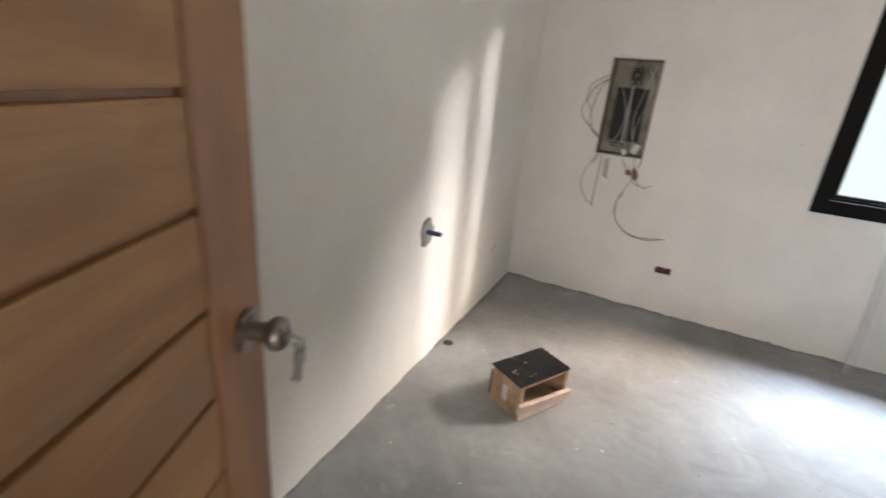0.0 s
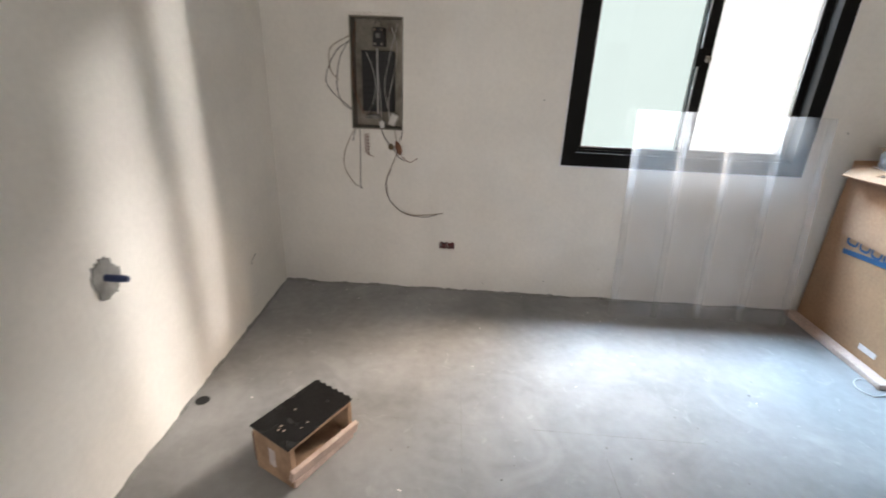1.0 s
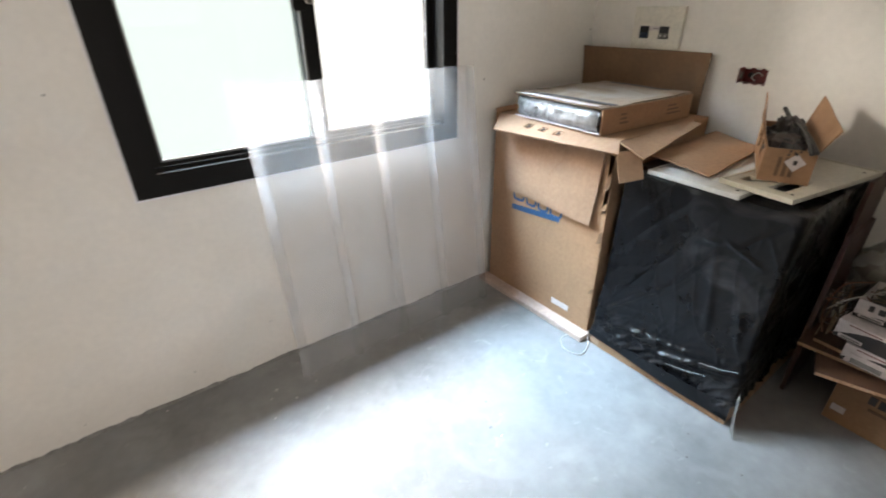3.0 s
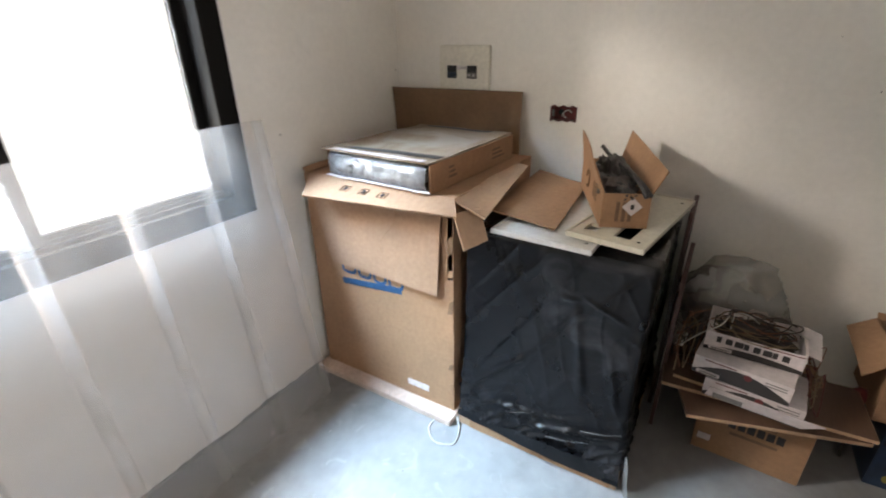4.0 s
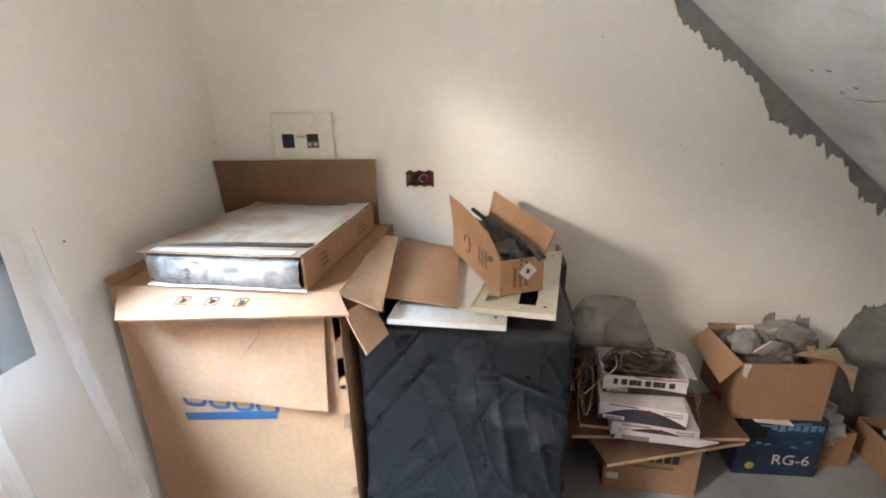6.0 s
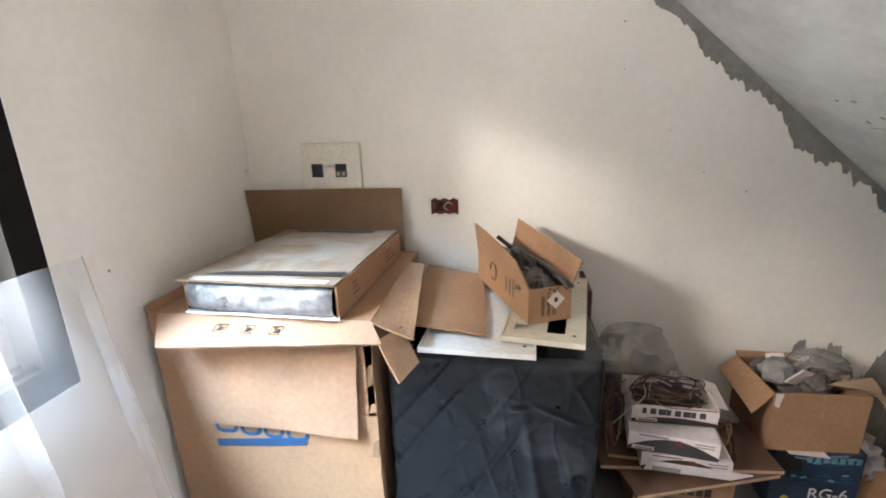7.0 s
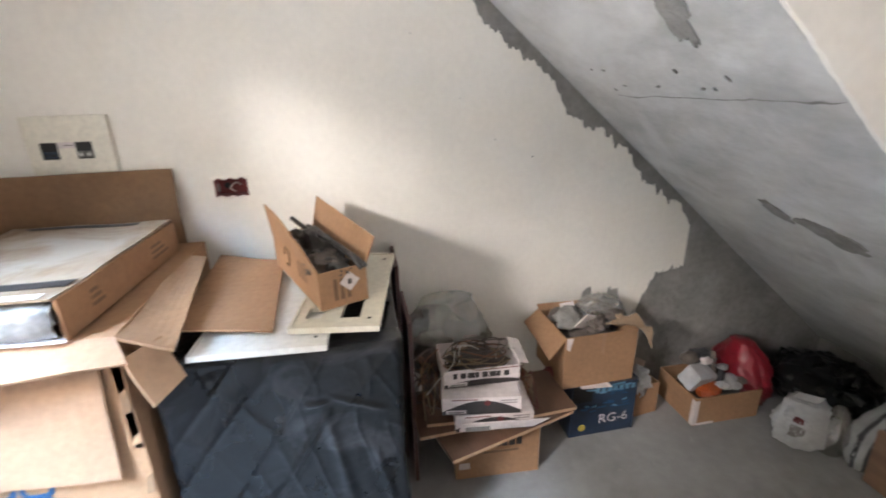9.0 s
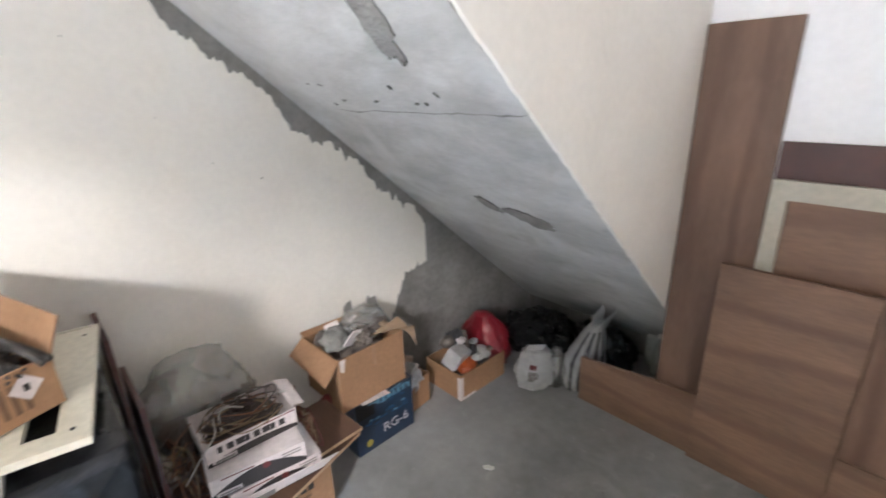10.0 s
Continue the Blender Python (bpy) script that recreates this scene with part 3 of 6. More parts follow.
def door():
    d = thing("door_1", "open orange-brown wooden door of horizontal planks, keys in its lock", "door", (0.833, -3.378, 0.0), 114, kind="structure")
    # local x runs from the hinge to the free edge; the seen face looks towards -y
    L, T = 0.80, 0.042
    part("stile", box(L - 0.105, L, 0, T, 0.008, 2.07, 0.003), WOOD_STILE, d, "darker upright stile")
    part("stile", box(0, 0.105, 0, T, 0.008, 2.07, 0.003), WOOD_STILE, d, "darker upright stile")
    pitch, base = 0.1055, 1.163 - 0.1055 * 11
    k = 0
    z = base
    while z < 2.06:
        lo, hi = max(0.008, z + 0.0036), min(2.068, z + pitch - 0.0036)
        if hi - lo > 0.02:
            p = part("plank", box(0.107, L - 0.107, 0.004, T - 0.004, lo, hi, 0.003), WOOD, d)
        z += pitch
    part("core", box(0.10, L - 0.10, 0.012, T - 0.012, 0.02, 2.05), WOOD_STILE, d, "dark groove backing")
    h = part("door_handle", rod((L - 0.045, 0.001, 1.0), (L - 0.045, -0.007, 1.0), 0.027, 24), CHROME, d, "dark brushed metal door handle")
    part("neck", rod((L - 0.045, -0.007, 1.0), (L - 0.045, -0.030, 1.0), 0.012), CHROME, h)
    part("knob", turned(lump(0.021, 0.021, 0.016, 0.02, 1, 1, flat=False, sub=3), pose(L - 0.045, -0.024, 1.0, 90)), CHROME, h, smooth=True)
    keys = part("key_bunch", tube([(L - 0.045, -0.056, 1.0), (L - 0.045, -0.068, 0.994), (L - 0.047, -0.070, 0.982), (L - 0.043, -0.064, 0.976), (L - 0.045, -0.058, 0.99)], 0.0014), CHROME, h, "bunch of small dark metal keys")
    for a, z, t in ((-0.004, 0.975, 8), (0.004, 0.972, -14), (0.0, 0.978, 26), (0.002, 0.970, -4)):
        b = box(-0.009, 0.009, -0.001, 0.001, -0.018, 0.0, 0.0)
        box(-0.0045, 0.0045, -0.001, 0.001, -0.040, -0.018, bm=b)
        part("key", turned(b, pose(L - 0.045 + a, -0.064 + a, z + 0.008, 0, t, 3500 * a)), CHROME, keys)
    back = part("door_handle", rod((L - 0.05, T - 0.001, 0.995), (L - 0.05, T + 0.045, 0.995), 0.022, 20), CHROME, d, "brushed nickel door handle")
    fr = thing("door_frame", "dark wooden frame round the doorway", "door frame", kind="structure")
    part("jamb", box(0.80, 0.833, -3.53, -3.345, 0, 2.11, 0.003), WOOD_STILE, fr)
    part("jamb", box(1.657, 1.69, -3.53, -3.345, 0, 2.11, 0.003), WOOD_STILE, fr)
    part("head", box(0.833, 1.657, -3.53, -3.345, 2.082, 2.11, 0.003), WOOD_STILE, fr)


door()


# ---- fittings in the walls ----
def socket_box(name, x0, x1, z0, z1, m, label):
    """A recessed utility box: local x along the wall, local y into it."""
    s = thing(name, label, "socket box")
    s.matrix_world = m
    w, h, d = x1 - x0, z1 - z0, 0.045
    bm = wall_grid([x0 + 0.002, x0 + 0.005, x1 - 0.005, x1 - 0.002], [z0 + 0.002, z0 + 0.005, z1 - 0.005, z1 - 0.002], lambda u, z: x0 + 0.005 < u < x1 - 0.005 and z0 + 0.005 < z < z1 - 0.005, "y", 0.001, d)
    box(x0 + 0.002, x1 - 0.002, d, d + 0.003, z0 + 0.002, z1 - 0.002, bm=bm)
    part("box", bm, RED, s, "dark red plastic box")
    part("knockout", rod((x0 + w * 0.3, d - 0.002, z0 + h / 2), (x0 + w * 0.3, d, z0 + h / 2), 0.011), BLACK, s)
    part("wire", tube([(x0 + w * 0.7, d, z0 + h * 0.5), (x0 + w * 0.62, 0.02, z0 + h * 0.7), (x0 + w * 0.45, 0.012, z0 + h * 0.45), (x0 + w * 0.6, 0.008, z0 + h * 0.25)], 0.002), WIRE_WHITE, s)
    part("lug", box(x0 + 0.006, x0 + 0.016, 0.006, 0.010, z0 + h * 0.3, z0 + h * 0.7, 0.001), PRINT_GREY, s)
    for k in range(7):
        a = k / 6
        c = lump(0.012, 0.003, 0.006, 0.3, 2, k, False, 2)
        part("plaster_crumb", turned(c, pose(x0 + w * a, -0.001, (z0 if k % 2 else z1) - 0.006)), PAINT, s)
    return s


socket_box("socket_box", *A, pose(0, 0, 0), "dark red socket box without cover, recessed low in the wall")
socket_box("socket_box", 0.753, 0.862, 1.036, 1.102, pose(3.755, 0, 0, 0, 0, -90), "red socket box without cover above the black wrapped appliance")


def breaker_panel():
    p = thing("breaker_box", "open grey metal breaker panel with loose wires, set into the wall", "breaker panel", (0.448, 0.0, 0.946))
    w, h, d = 0.274, 0.551, 0.095
    bm = wall_grid([0.002, 0.008, w - 0.008, w - 0.002], [0.002, 0.008, h - 0.008, h - 0.002], lambda u, z: 0.008 < u < w - 0.008 and 0.008 < z < h - 0.008, "y", -0.006, d)
    box(0.004, w - 0.004, d, d + 0.003, 0.004, h - 0.004, bm=bm)
    part("enclosure", bm, STEEL, p, "stained grey steel enclosure")
    U = lambda u, v, y: (w * u, y, h * (1 - v))
    bus = part("bus_block", box(w * 0.18, w * 0.80, 0.045, d, h * 0.16, h * 0.71, 0.004), BLACK, p, "black breaker mounting block")
    for k in range(9):
        part("slot", box(w * 0.20, w * 0.45, 0.040, 0.046, h * (0.18 + 0.058 * k), h * (0.215 + 0.058 * k), 0.001), BLACK, bus)
        part("slot", box(w * 0.53, w * 0.78, 0.040, 0.046, h * (0.18 + 0.058 * k), h * (0.215 + 0.058 * k), 0.001), BLACK, bus)
    part("neutral_bar", box(w * 0.475, w * 0.505, 0.036, 0.046, h * 0.14, h * 0.73, 0.001), WIRE_WHITE, p, "pale neutral bar")
    m = part("main_breaker", box(w * 0.42, w * 0.63, 0.02, d, h * 0.75, h * 0.91, 0.003), BLACK, p, "black main breaker")
    part("toggle", box(w * 0.49, w * 0.56, 0.006, 0.022, h * 0.82, h * 0.86, 0.002), PRINT_GREY, m)
    for u in (0.46, 0.59):
        for v in (0.77, 0.89):
            part("screw", rod(U(u, 1 - v, 0.021), U(u, 1 - v, 0.017), 0.006, 10), CHROME, m)
    runs = [
        (WIRE_WHITE, [(0.28, 0.30, 0.03), (0.40, 0.42, 0.015), (0.47, 0.58, 0.01), (0.42, 0.74, 0.012), (0.30, 0.86, 0.03)]),
        (WIRE_WHITE, [(0.49, 0.28, 0.03), (0.52, 0.5, 0.02), (0.56, 0.72, 0.012), (0.58, 0.92, 0.01)]),
        (WIRE_WHITE, [(0.76, 0.08, 0.04), (0.88, 0.25, 0.02), (0.84, 0.45, 0.01), (0.72, 0.72, 0.012), (0.74, 0.92, 0.0)]),
        (WIRE_WHITE, [(0.88, 0.05, 0.04), (0.72, 0.38, 0.014), (0.65, 0.62, 0.008), (0.76, 0.90, 0.004)]),
        (WIRE_DARK, [(0.60, 0.08, 0.02), (0.52, 0.02, 0.03), (0.45, 0.08, 0.02)]),
        (WIRE_BROWN, [(0.10, 0.05, 0.03), (0.06, 0.3, 0.0), (0.05, 0.6, 0.0), (0.22, 0.86, 0.02)]),
        (WIRE_DARK, [(0.03, 0.20, 0.0), (-0.25, 0.32, -0.03), (-0.44, 0.55, -0.035), (-0.30, 0.68, -0.03), (-0.05, 0.78, -0.02), (0.02, 0.82, 0.0)]),
        (WIRE_DARK, [(0.02, 0.19, 0.0), (-0.16, 0.36, -0.03), (-0.24, 0.60, -0.03), (-0.14, 0.76, -0.03), (0.02, 0.83, 0.0)]),
        (WIRE_TAN, [(0.04, 0.16, 0.0), (-0.32, 0.28, -0.035), (-0.34, 0.46, -0.04), (-0.2, 0.56, -0.03)]),
        (WIRE_DARK, [(0.15, 0.98, 0.0), (0.16, 1.15, -0.012), (0.15, 1.36, -0.012), (0.14, 1.58, -0.01), (0.18, 1.585, -0.01)]),
        (WIRE_TAN, [(0.05, 1.0, 0.0), (-0.14, 1.2, -0.012), (-0.18, 1.38, -0.01), (0.0, 1.54, -0.01), (0.12, 1.58, -0.008)]),
        (WIRE_DARK, [(0.08, 0.99, 0.0), (0.04, 1.07, -0.01), (0.0, 1.12, -0.01)]),
        (WIRE_DARK, [(0.55, 0.92, 0.0), (0.64, 1.06, -0.015), (0.82, 1.17, -0.02), (0.95, 1.26, -0.02), (1.05, 1.29, -0.02)]),
        (WIRE_BROWN, [(1.0, 1.25, -0.02), (1.15, 1.30, -0.02), (1.28, 1.27, -0.02), (1.31, 1.26, -0.02)]),
        (WIRE_DARK, [(0.96, 0.94, 0.0), (1.0, 1.02, -0.01), (0.95, 1.1, -0.015)]),
        (WIRE_TAN, [(0.85, 1.0, -0.005), (0.90, 1.2, -0.014), (0.76, 1.38, -0.012), (0.68, 1.5, -0.01), (0.72, 1.68, -0.01), (0.92, 1.80, -0.012), (1.2, 1.855, -0.012), (1.55, 1.845, -0.012), (1.86, 1.82, -0.014)]),
        (WIRE_DARK, [(0.78, 1.38, -0.012), (0.67, 1.52, -0.012), (0.70, 1.66, -0.012), (0.86, 1.77, -0.012), (1.1, 1.85, -0.014), (1.5, 1.87, -0.014), (1.75, 1.83, -0.014)]),
    ]
    for m_, pts in runs:
        part("wire", tube([U(u, v, y) for u, v, y in pts], 0.0021, 6, 10), m_, p)
    coil = [(0.30 + 0.05 * math.cos(k * 1.2), 1.04 + 0.006 * k, -0.012 + 0.008 * math.sin(k * 1.2)) for k in range(34)]
    part("coiled_wire", tube([U(*c) for c in coil] + [U(0.42, 1.26, -0.014)], 0.0018, 5, 4), WIRE_BROWN, p, "coiled copper wire end")
    part("connector", turned(box(-0.018, 0.018, -0.012, 0.012, -0.03, 0.03, 0.004), pose(*U(0.82, 0.90, -0.004), 0, 22)), WHITE, p, "white wire connector")
    part("connector", turned(box(-0.013, 0.013, -0.01, 0.01, -0.018, 0.018, 0.004), pose(*U(0.60, 0.95, -0.004), 0, -8)), WHITE, p, "white wire connector")
    part("wire_bundle", turned(lump(0.016, 0.014, 0.036, 0.35, 2.4, 3, False, 3), pose(*U(0.97, 1.23, -0.018), 0, -18)), WIRE_BROWN, p, "taped brown wire bundle", True)
    part("wire_bundle", turned(lump(0.014, 0.011, 0.016, 0.4, 2.4, 5, False, 3), pose(*U(0.78, 1.19, -0.012))), WIRE_TAN, p, "", True)
    part("dust", turned(lump(0.04, 0.014, 0.012, 0.3, 2, 7, False, 3), pose(*U(0.40, 0.91, 0.03))), MORTAR, p, "cement crumbs in the enclosure")
    for k in range(9):
        part("plaster_crumb", turned(lump(0.018, 0.004, 0.008, 0.4, 2, 20 + k, False, 2), pose(w * (k + 0.5) / 9, -0.003, h + 0.0)), PAINT, p)


breaker_panel()


def pipe_stub():
    s = thing("pipe_stub", "dark blue pipe end in grey mortar on the wall", "pipe", (0.042, -1.37, 0.675), 1.8)
    ring, n = [], 40
    for k in range(n):
        a = 2 * math.pi * k / n
        r = 0.060 * (1 + 0.35 * noise.noise(Vector((math.cos(a) * 1.7, math.sin(a) * 1.7, 4))) + 0.3 * noise.noise(Vector((math.cos(a) * 5, math.sin(a) * 5, 2))))
        ring.append((r * math.cos(a) * 0.85, r * math.sin(a) * 1.15))
    part("mortar_patch", prism(ring, "x", -0.006, 0.006), MORTAR, s, "ragged grey mortar patch")
    part("pipe", rod((0.0, 0.0, 0.004), (0.062, 0.0, 0.004), 0.011), BLUE_PIPE, s, "dark blue pipe end")
    part("cap", rod((0.062, 0.0, 0.004), (0.072, 0.0, 0.004), 0.009), BLUE_PIPE, s)


pipe_stub()
dr = thing("floor_drain", "round black drain hole at the foot of the wall", "drain", (0.075, -1.10, 0.0))
part("hole", rod((0, 0, -0.002), (0, 0, 0.0015), 0.026, 24), BLACK, dr)
bm = bmesh.new()
ringo = [(0.030 * (1 + 0.12 * noise.noise(Vector((math.cos(k) * 2, math.sin(k) * 2, 1)))) * math.cos(k), 0.030 * math.sin(k)) for k in [2 * math.pi * i / 28 for i in range(28)]]
part("rim", prism(ringo, "z", -0.002, 0.0008, bm), MORTAR, dr)
crack = thing("wall_crack", "short thin crack in the painted wall", "crack", (0.014, -0.42, 0.318), 1.8)
part("crack_line", tube([(0, -0.03, -0.012), (0, -0.012, 0.006), (0, 0.006, 0.008), (0, 0.03, 0.026)], 0.0022, 5), MORTAR, crack)


def cover_plate():
    c = thing("breaker_cover", "ivory breaker box cover with two breaker openings, on the wall", "breaker cover", (3.755, -0.361, 1.11))
    bm = box(-0.020, 0.0, -0.121, 0.121, 0.0, 0.214, 0.004)
    part("plate", bm, IVORY_PLATE, c)
    for y, blue in ((0.058, False), (-0.040, True)):
        o = part("opening", box(-0.0225, -0.0195, y - 0.023, y + 0.023, 0.082, 0.134, 0.0008), BLACK, c, "dark breaker opening")
        for k in range(2):
            t = part("breaker", box(-0.0265, -0.0215, y - 0.021 + 0.022 * k, y - 0.003 + 0.022 * k, 0.086, 0.106, 0.001), NAVY if not blue else PRINT_GREY, o)
            part("toggle", box(-0.031, -0.0262, y - 0.016 + 0.022 * k, y - 0.009 + 0.022 * k, 0.092, 0.100, 0.001), WHITE if blue else BLACK, t)
    part("label_strip", box(-0.022, -0.0195, -0.034, 0.034, 0.116, 0.134, 0.0008), PAPER, c, "white label strip")
    part("label_bar", box(-0.0227, -0.0219, -0.012, 0.014, 0.123, 0.126), PRINT_GREY, c)


cover_plate()


# ---- ragged screed edge along the walls ----
def ragged_strip(name, a, b, nrm, label, lo=0.004, hi=0.020, step=0.012, seed=0):
    a, b, nrm = Vector(a), Vector(b), Vector(nrm)
    n = int((b - a).length / step)
    bm, prev = bmesh.new(), None
    for i in range(n + 1):
        c = a.lerp(b, i / n)
        z = lo + (hi - lo) * max(0, 0.4 + 0.9 * noise.noise(Vector((c.x * 6 + seed, c.y * 6, 0))) + 0.5 * noise.noise(Vector((c.x * 31, c.y * 31 + seed, 0))))
        d = 0.002 + 0.004 * abs(noise.noise(Vector((c.x * 20, c.y * 20, 3 + seed))))
        cur = [bm.verts.new(c + nrm * q + Vector((0, 0, zz))) for q, zz in ((d * 2, 0.0), (d, z), (-0.001, z + 0.001))]
        if prev:
            bm.faces.new((prev[0], cur[0], cur[1], prev[1]))
            bm.faces.new((prev[1], cur[1], cur[2], prev[2]))
        prev = cur
    bmesh.ops.recalc_face_normals(bm, faces=bm.faces)
    structure(name, bm, MORTAR, label)


ragged_strip("baseboard_north", (0, 0, 0), (3.75, 0, 0), (0, -1, 0), "ragged grey cement joint where floor meets wall")
ragged_strip("baseboard_west", (0.0, 0, 0), (0.094, -3.0, 0), (1, 0, 0), "ragged grey cement joint where floor meets wall", seed=5)


def soffit_patch(cx, cy, length, width, turn, seed, name="mortar_patch"):
    """A darker trowelled patch, 3 mm proud of the sloping soffit."""
    n, ring = 46, []
    for k in range(n):
        a = 2 * math.pi * k / n
        r = 1 + 0.5 * noise.noise(Vector((math.cos(a) * 1.5, math.sin(a) * 1.5, seed))) + 0.35 * noise.noise(Vector((math.cos(a) * 4, math.sin(a) * 4, seed)))
        ring.append((length * r * math.cos(a), width * r * math.sin(a)))
    bm = prism(ring, "z", -0.0015, 0.003)
    tilt = math.degrees(math.atan(SLOPE))
    ob = part(name, turned(bm, pose(cx, cy, sof(cy) - 0.0025, tilt, 0, 0) @ pose(0, 0, 0, 0, 0, turn)), MORTAR, None)
    return ob


soffit_ob = bpy.data.objects["ceiling_stair_soffit"]
for args in ((2.985, -1.87, 0.125, 0.040, 108, 3.3), (3.07, -2.52, 0.105, 0.042, 30, 8.1), (3.225, -2.47, 0.06, 0.024, 60, 5.7), (2.95, -1.73, 0.05, 0.03, 100, 11.4)):
    o = soffit_patch(*args)
    o.parent = soffit_ob
bm = bmesh.new()
prev = None
for i in range(70):
    x = 2.76 + 0.72 * i / 69
    y = -2.075 + 0.008 * noise.noise(Vector((x * 9, 0, 0))) + 0.003 * noise.noise(Vector((x * 40, 0, 0)))
    wd = 0.0022 * max(0.1, 0.7 + noise.noise(Vector((x * 14, 5, 0))))
    cur = [bm.verts.new((x, y + s * wd, sof(y + s * wd) - 0.0075)) for s in (-1, 1)]
    if prev:
        bm.faces.new((prev[0], cur[0], cur[1], prev[1]))
    prev = cur
o = part("joint_line", bm, MORTAR, soffit_ob)
rng = random.Random(4)
for k in range(9):
    x, y = 2.95 + 0.6 * rng.random(), -2.065 + 0.09 * rng.random()
    o = soffit_patch(x, y, 0.004 + 0.005 * rng.random(), 0.0025, 90 * rng.random(), k, "pit")
    o.parent = soffit_ob

# ---- crate near the door ----
def crate():
    c = thing("wooden_crate", "small rough open wooden crate with a shiny black top", "crate", (0.572, -1.30, 0.0), 61)
    L, D, Hc = 0.132, 0.086, 0.165
    for s, t in ((-1, 2.0), (1, -1.0)):
        part("end_board", turned(box(s * L - 0.009, s * L + 0.009, -D, D, 0.0, Hc, 0.002), pose(0, 0, 0, 0, 0, t)), CRATE_WOOD, c, "pale raw wooden end board")
    part("bottom_board", box(-L + 0.009, L - 0.009, -D + 0.003, D - 0.003, 0.012, 0.026, 0.002), CRATE_WOOD, c)
    part("back_board", box(-L - 0.006, L + 0.006, D, D + 0.014, 0.012, 0.135, 0.002), PLY, c)
    part("front_rail", turned(box(-L - 0.014, L + 0.014, -0.009, 0.009, -0.024, 0.024, 0.003), pose(0, -D - 0.012, 0.056, 14, 1.5, -1.5)), PINKISH, c, "loose worn front rail")
    part("lower_rail", box(-L - 0.004, L + 0.002, -D - 0.012, -D, 0.004, 0.030, 0.002), PINKISH, c)
    part("upper_rail", box(-L + 0.009, L - 0.009, -D, -D + 0.014, Hc - 0.018, Hc, 0.002), CRATE_WOOD, c)
    outline = [(-L - 0.014, -D - 0.006), (L + 0.012, -D - 0.004)]
    for k in range(12):
        outline.append((L + 0.012 + (0.006 if k % 2 else -0.003), -D + 0.002 + 0.0148 * k))
    outline += [(L + 0.006, D + 0.006), (-L - 0.012, D + 0.008)]
    top = part("top_board", prism(outline, "z", Hc, Hc + 0.006), BLACK_GLOSS, c, "shiny black board top with a toothed end")
    rng = random.Random(9)
    for k in range(6):
        part("paint_fleck", turned(lump(0.004 + 0.003 * rng.random(), 0.003, 0.0008, 0.3, 2, k, True, 2), pose(rng.uniform(-L, L) * 0.8, rng.uniform(-D, D) * 0.8, Hc + 0.0058)), PINKISH, top)
    part("tape", box(-L - 0.0102, -L - 0.0092, -D * 0.2, D * 0.15, 0.05, 0.12), PAPER, c, "strip of clear tape")


crate()


# ---- cartons ----
def carton_body(w, d, h, t=0.006, top=True):
    """Walls and floor of a carton: x 0..w, y 0..-d."""
    bm = wall_grid([0, t, w - t, w], [-d, -d + t, -t, 0], lambda u, v: t < u < w - t and -d + t < v < -t, "y", 0, h)
    for v in bm.verts:
        v.co = Vector((v.co.x, v.co.z, v.co.y))
    box(t, w - t, -d + t, -t, 0.002, 0.002 + t, bm=bm)
    if top:
        box(t, w - t, -d + t, -t, h - t - 0.002, h - 0.002, bm=bm)
    bmesh.ops.recalc_face_normals(bm, faces=bm.faces)
    return bm


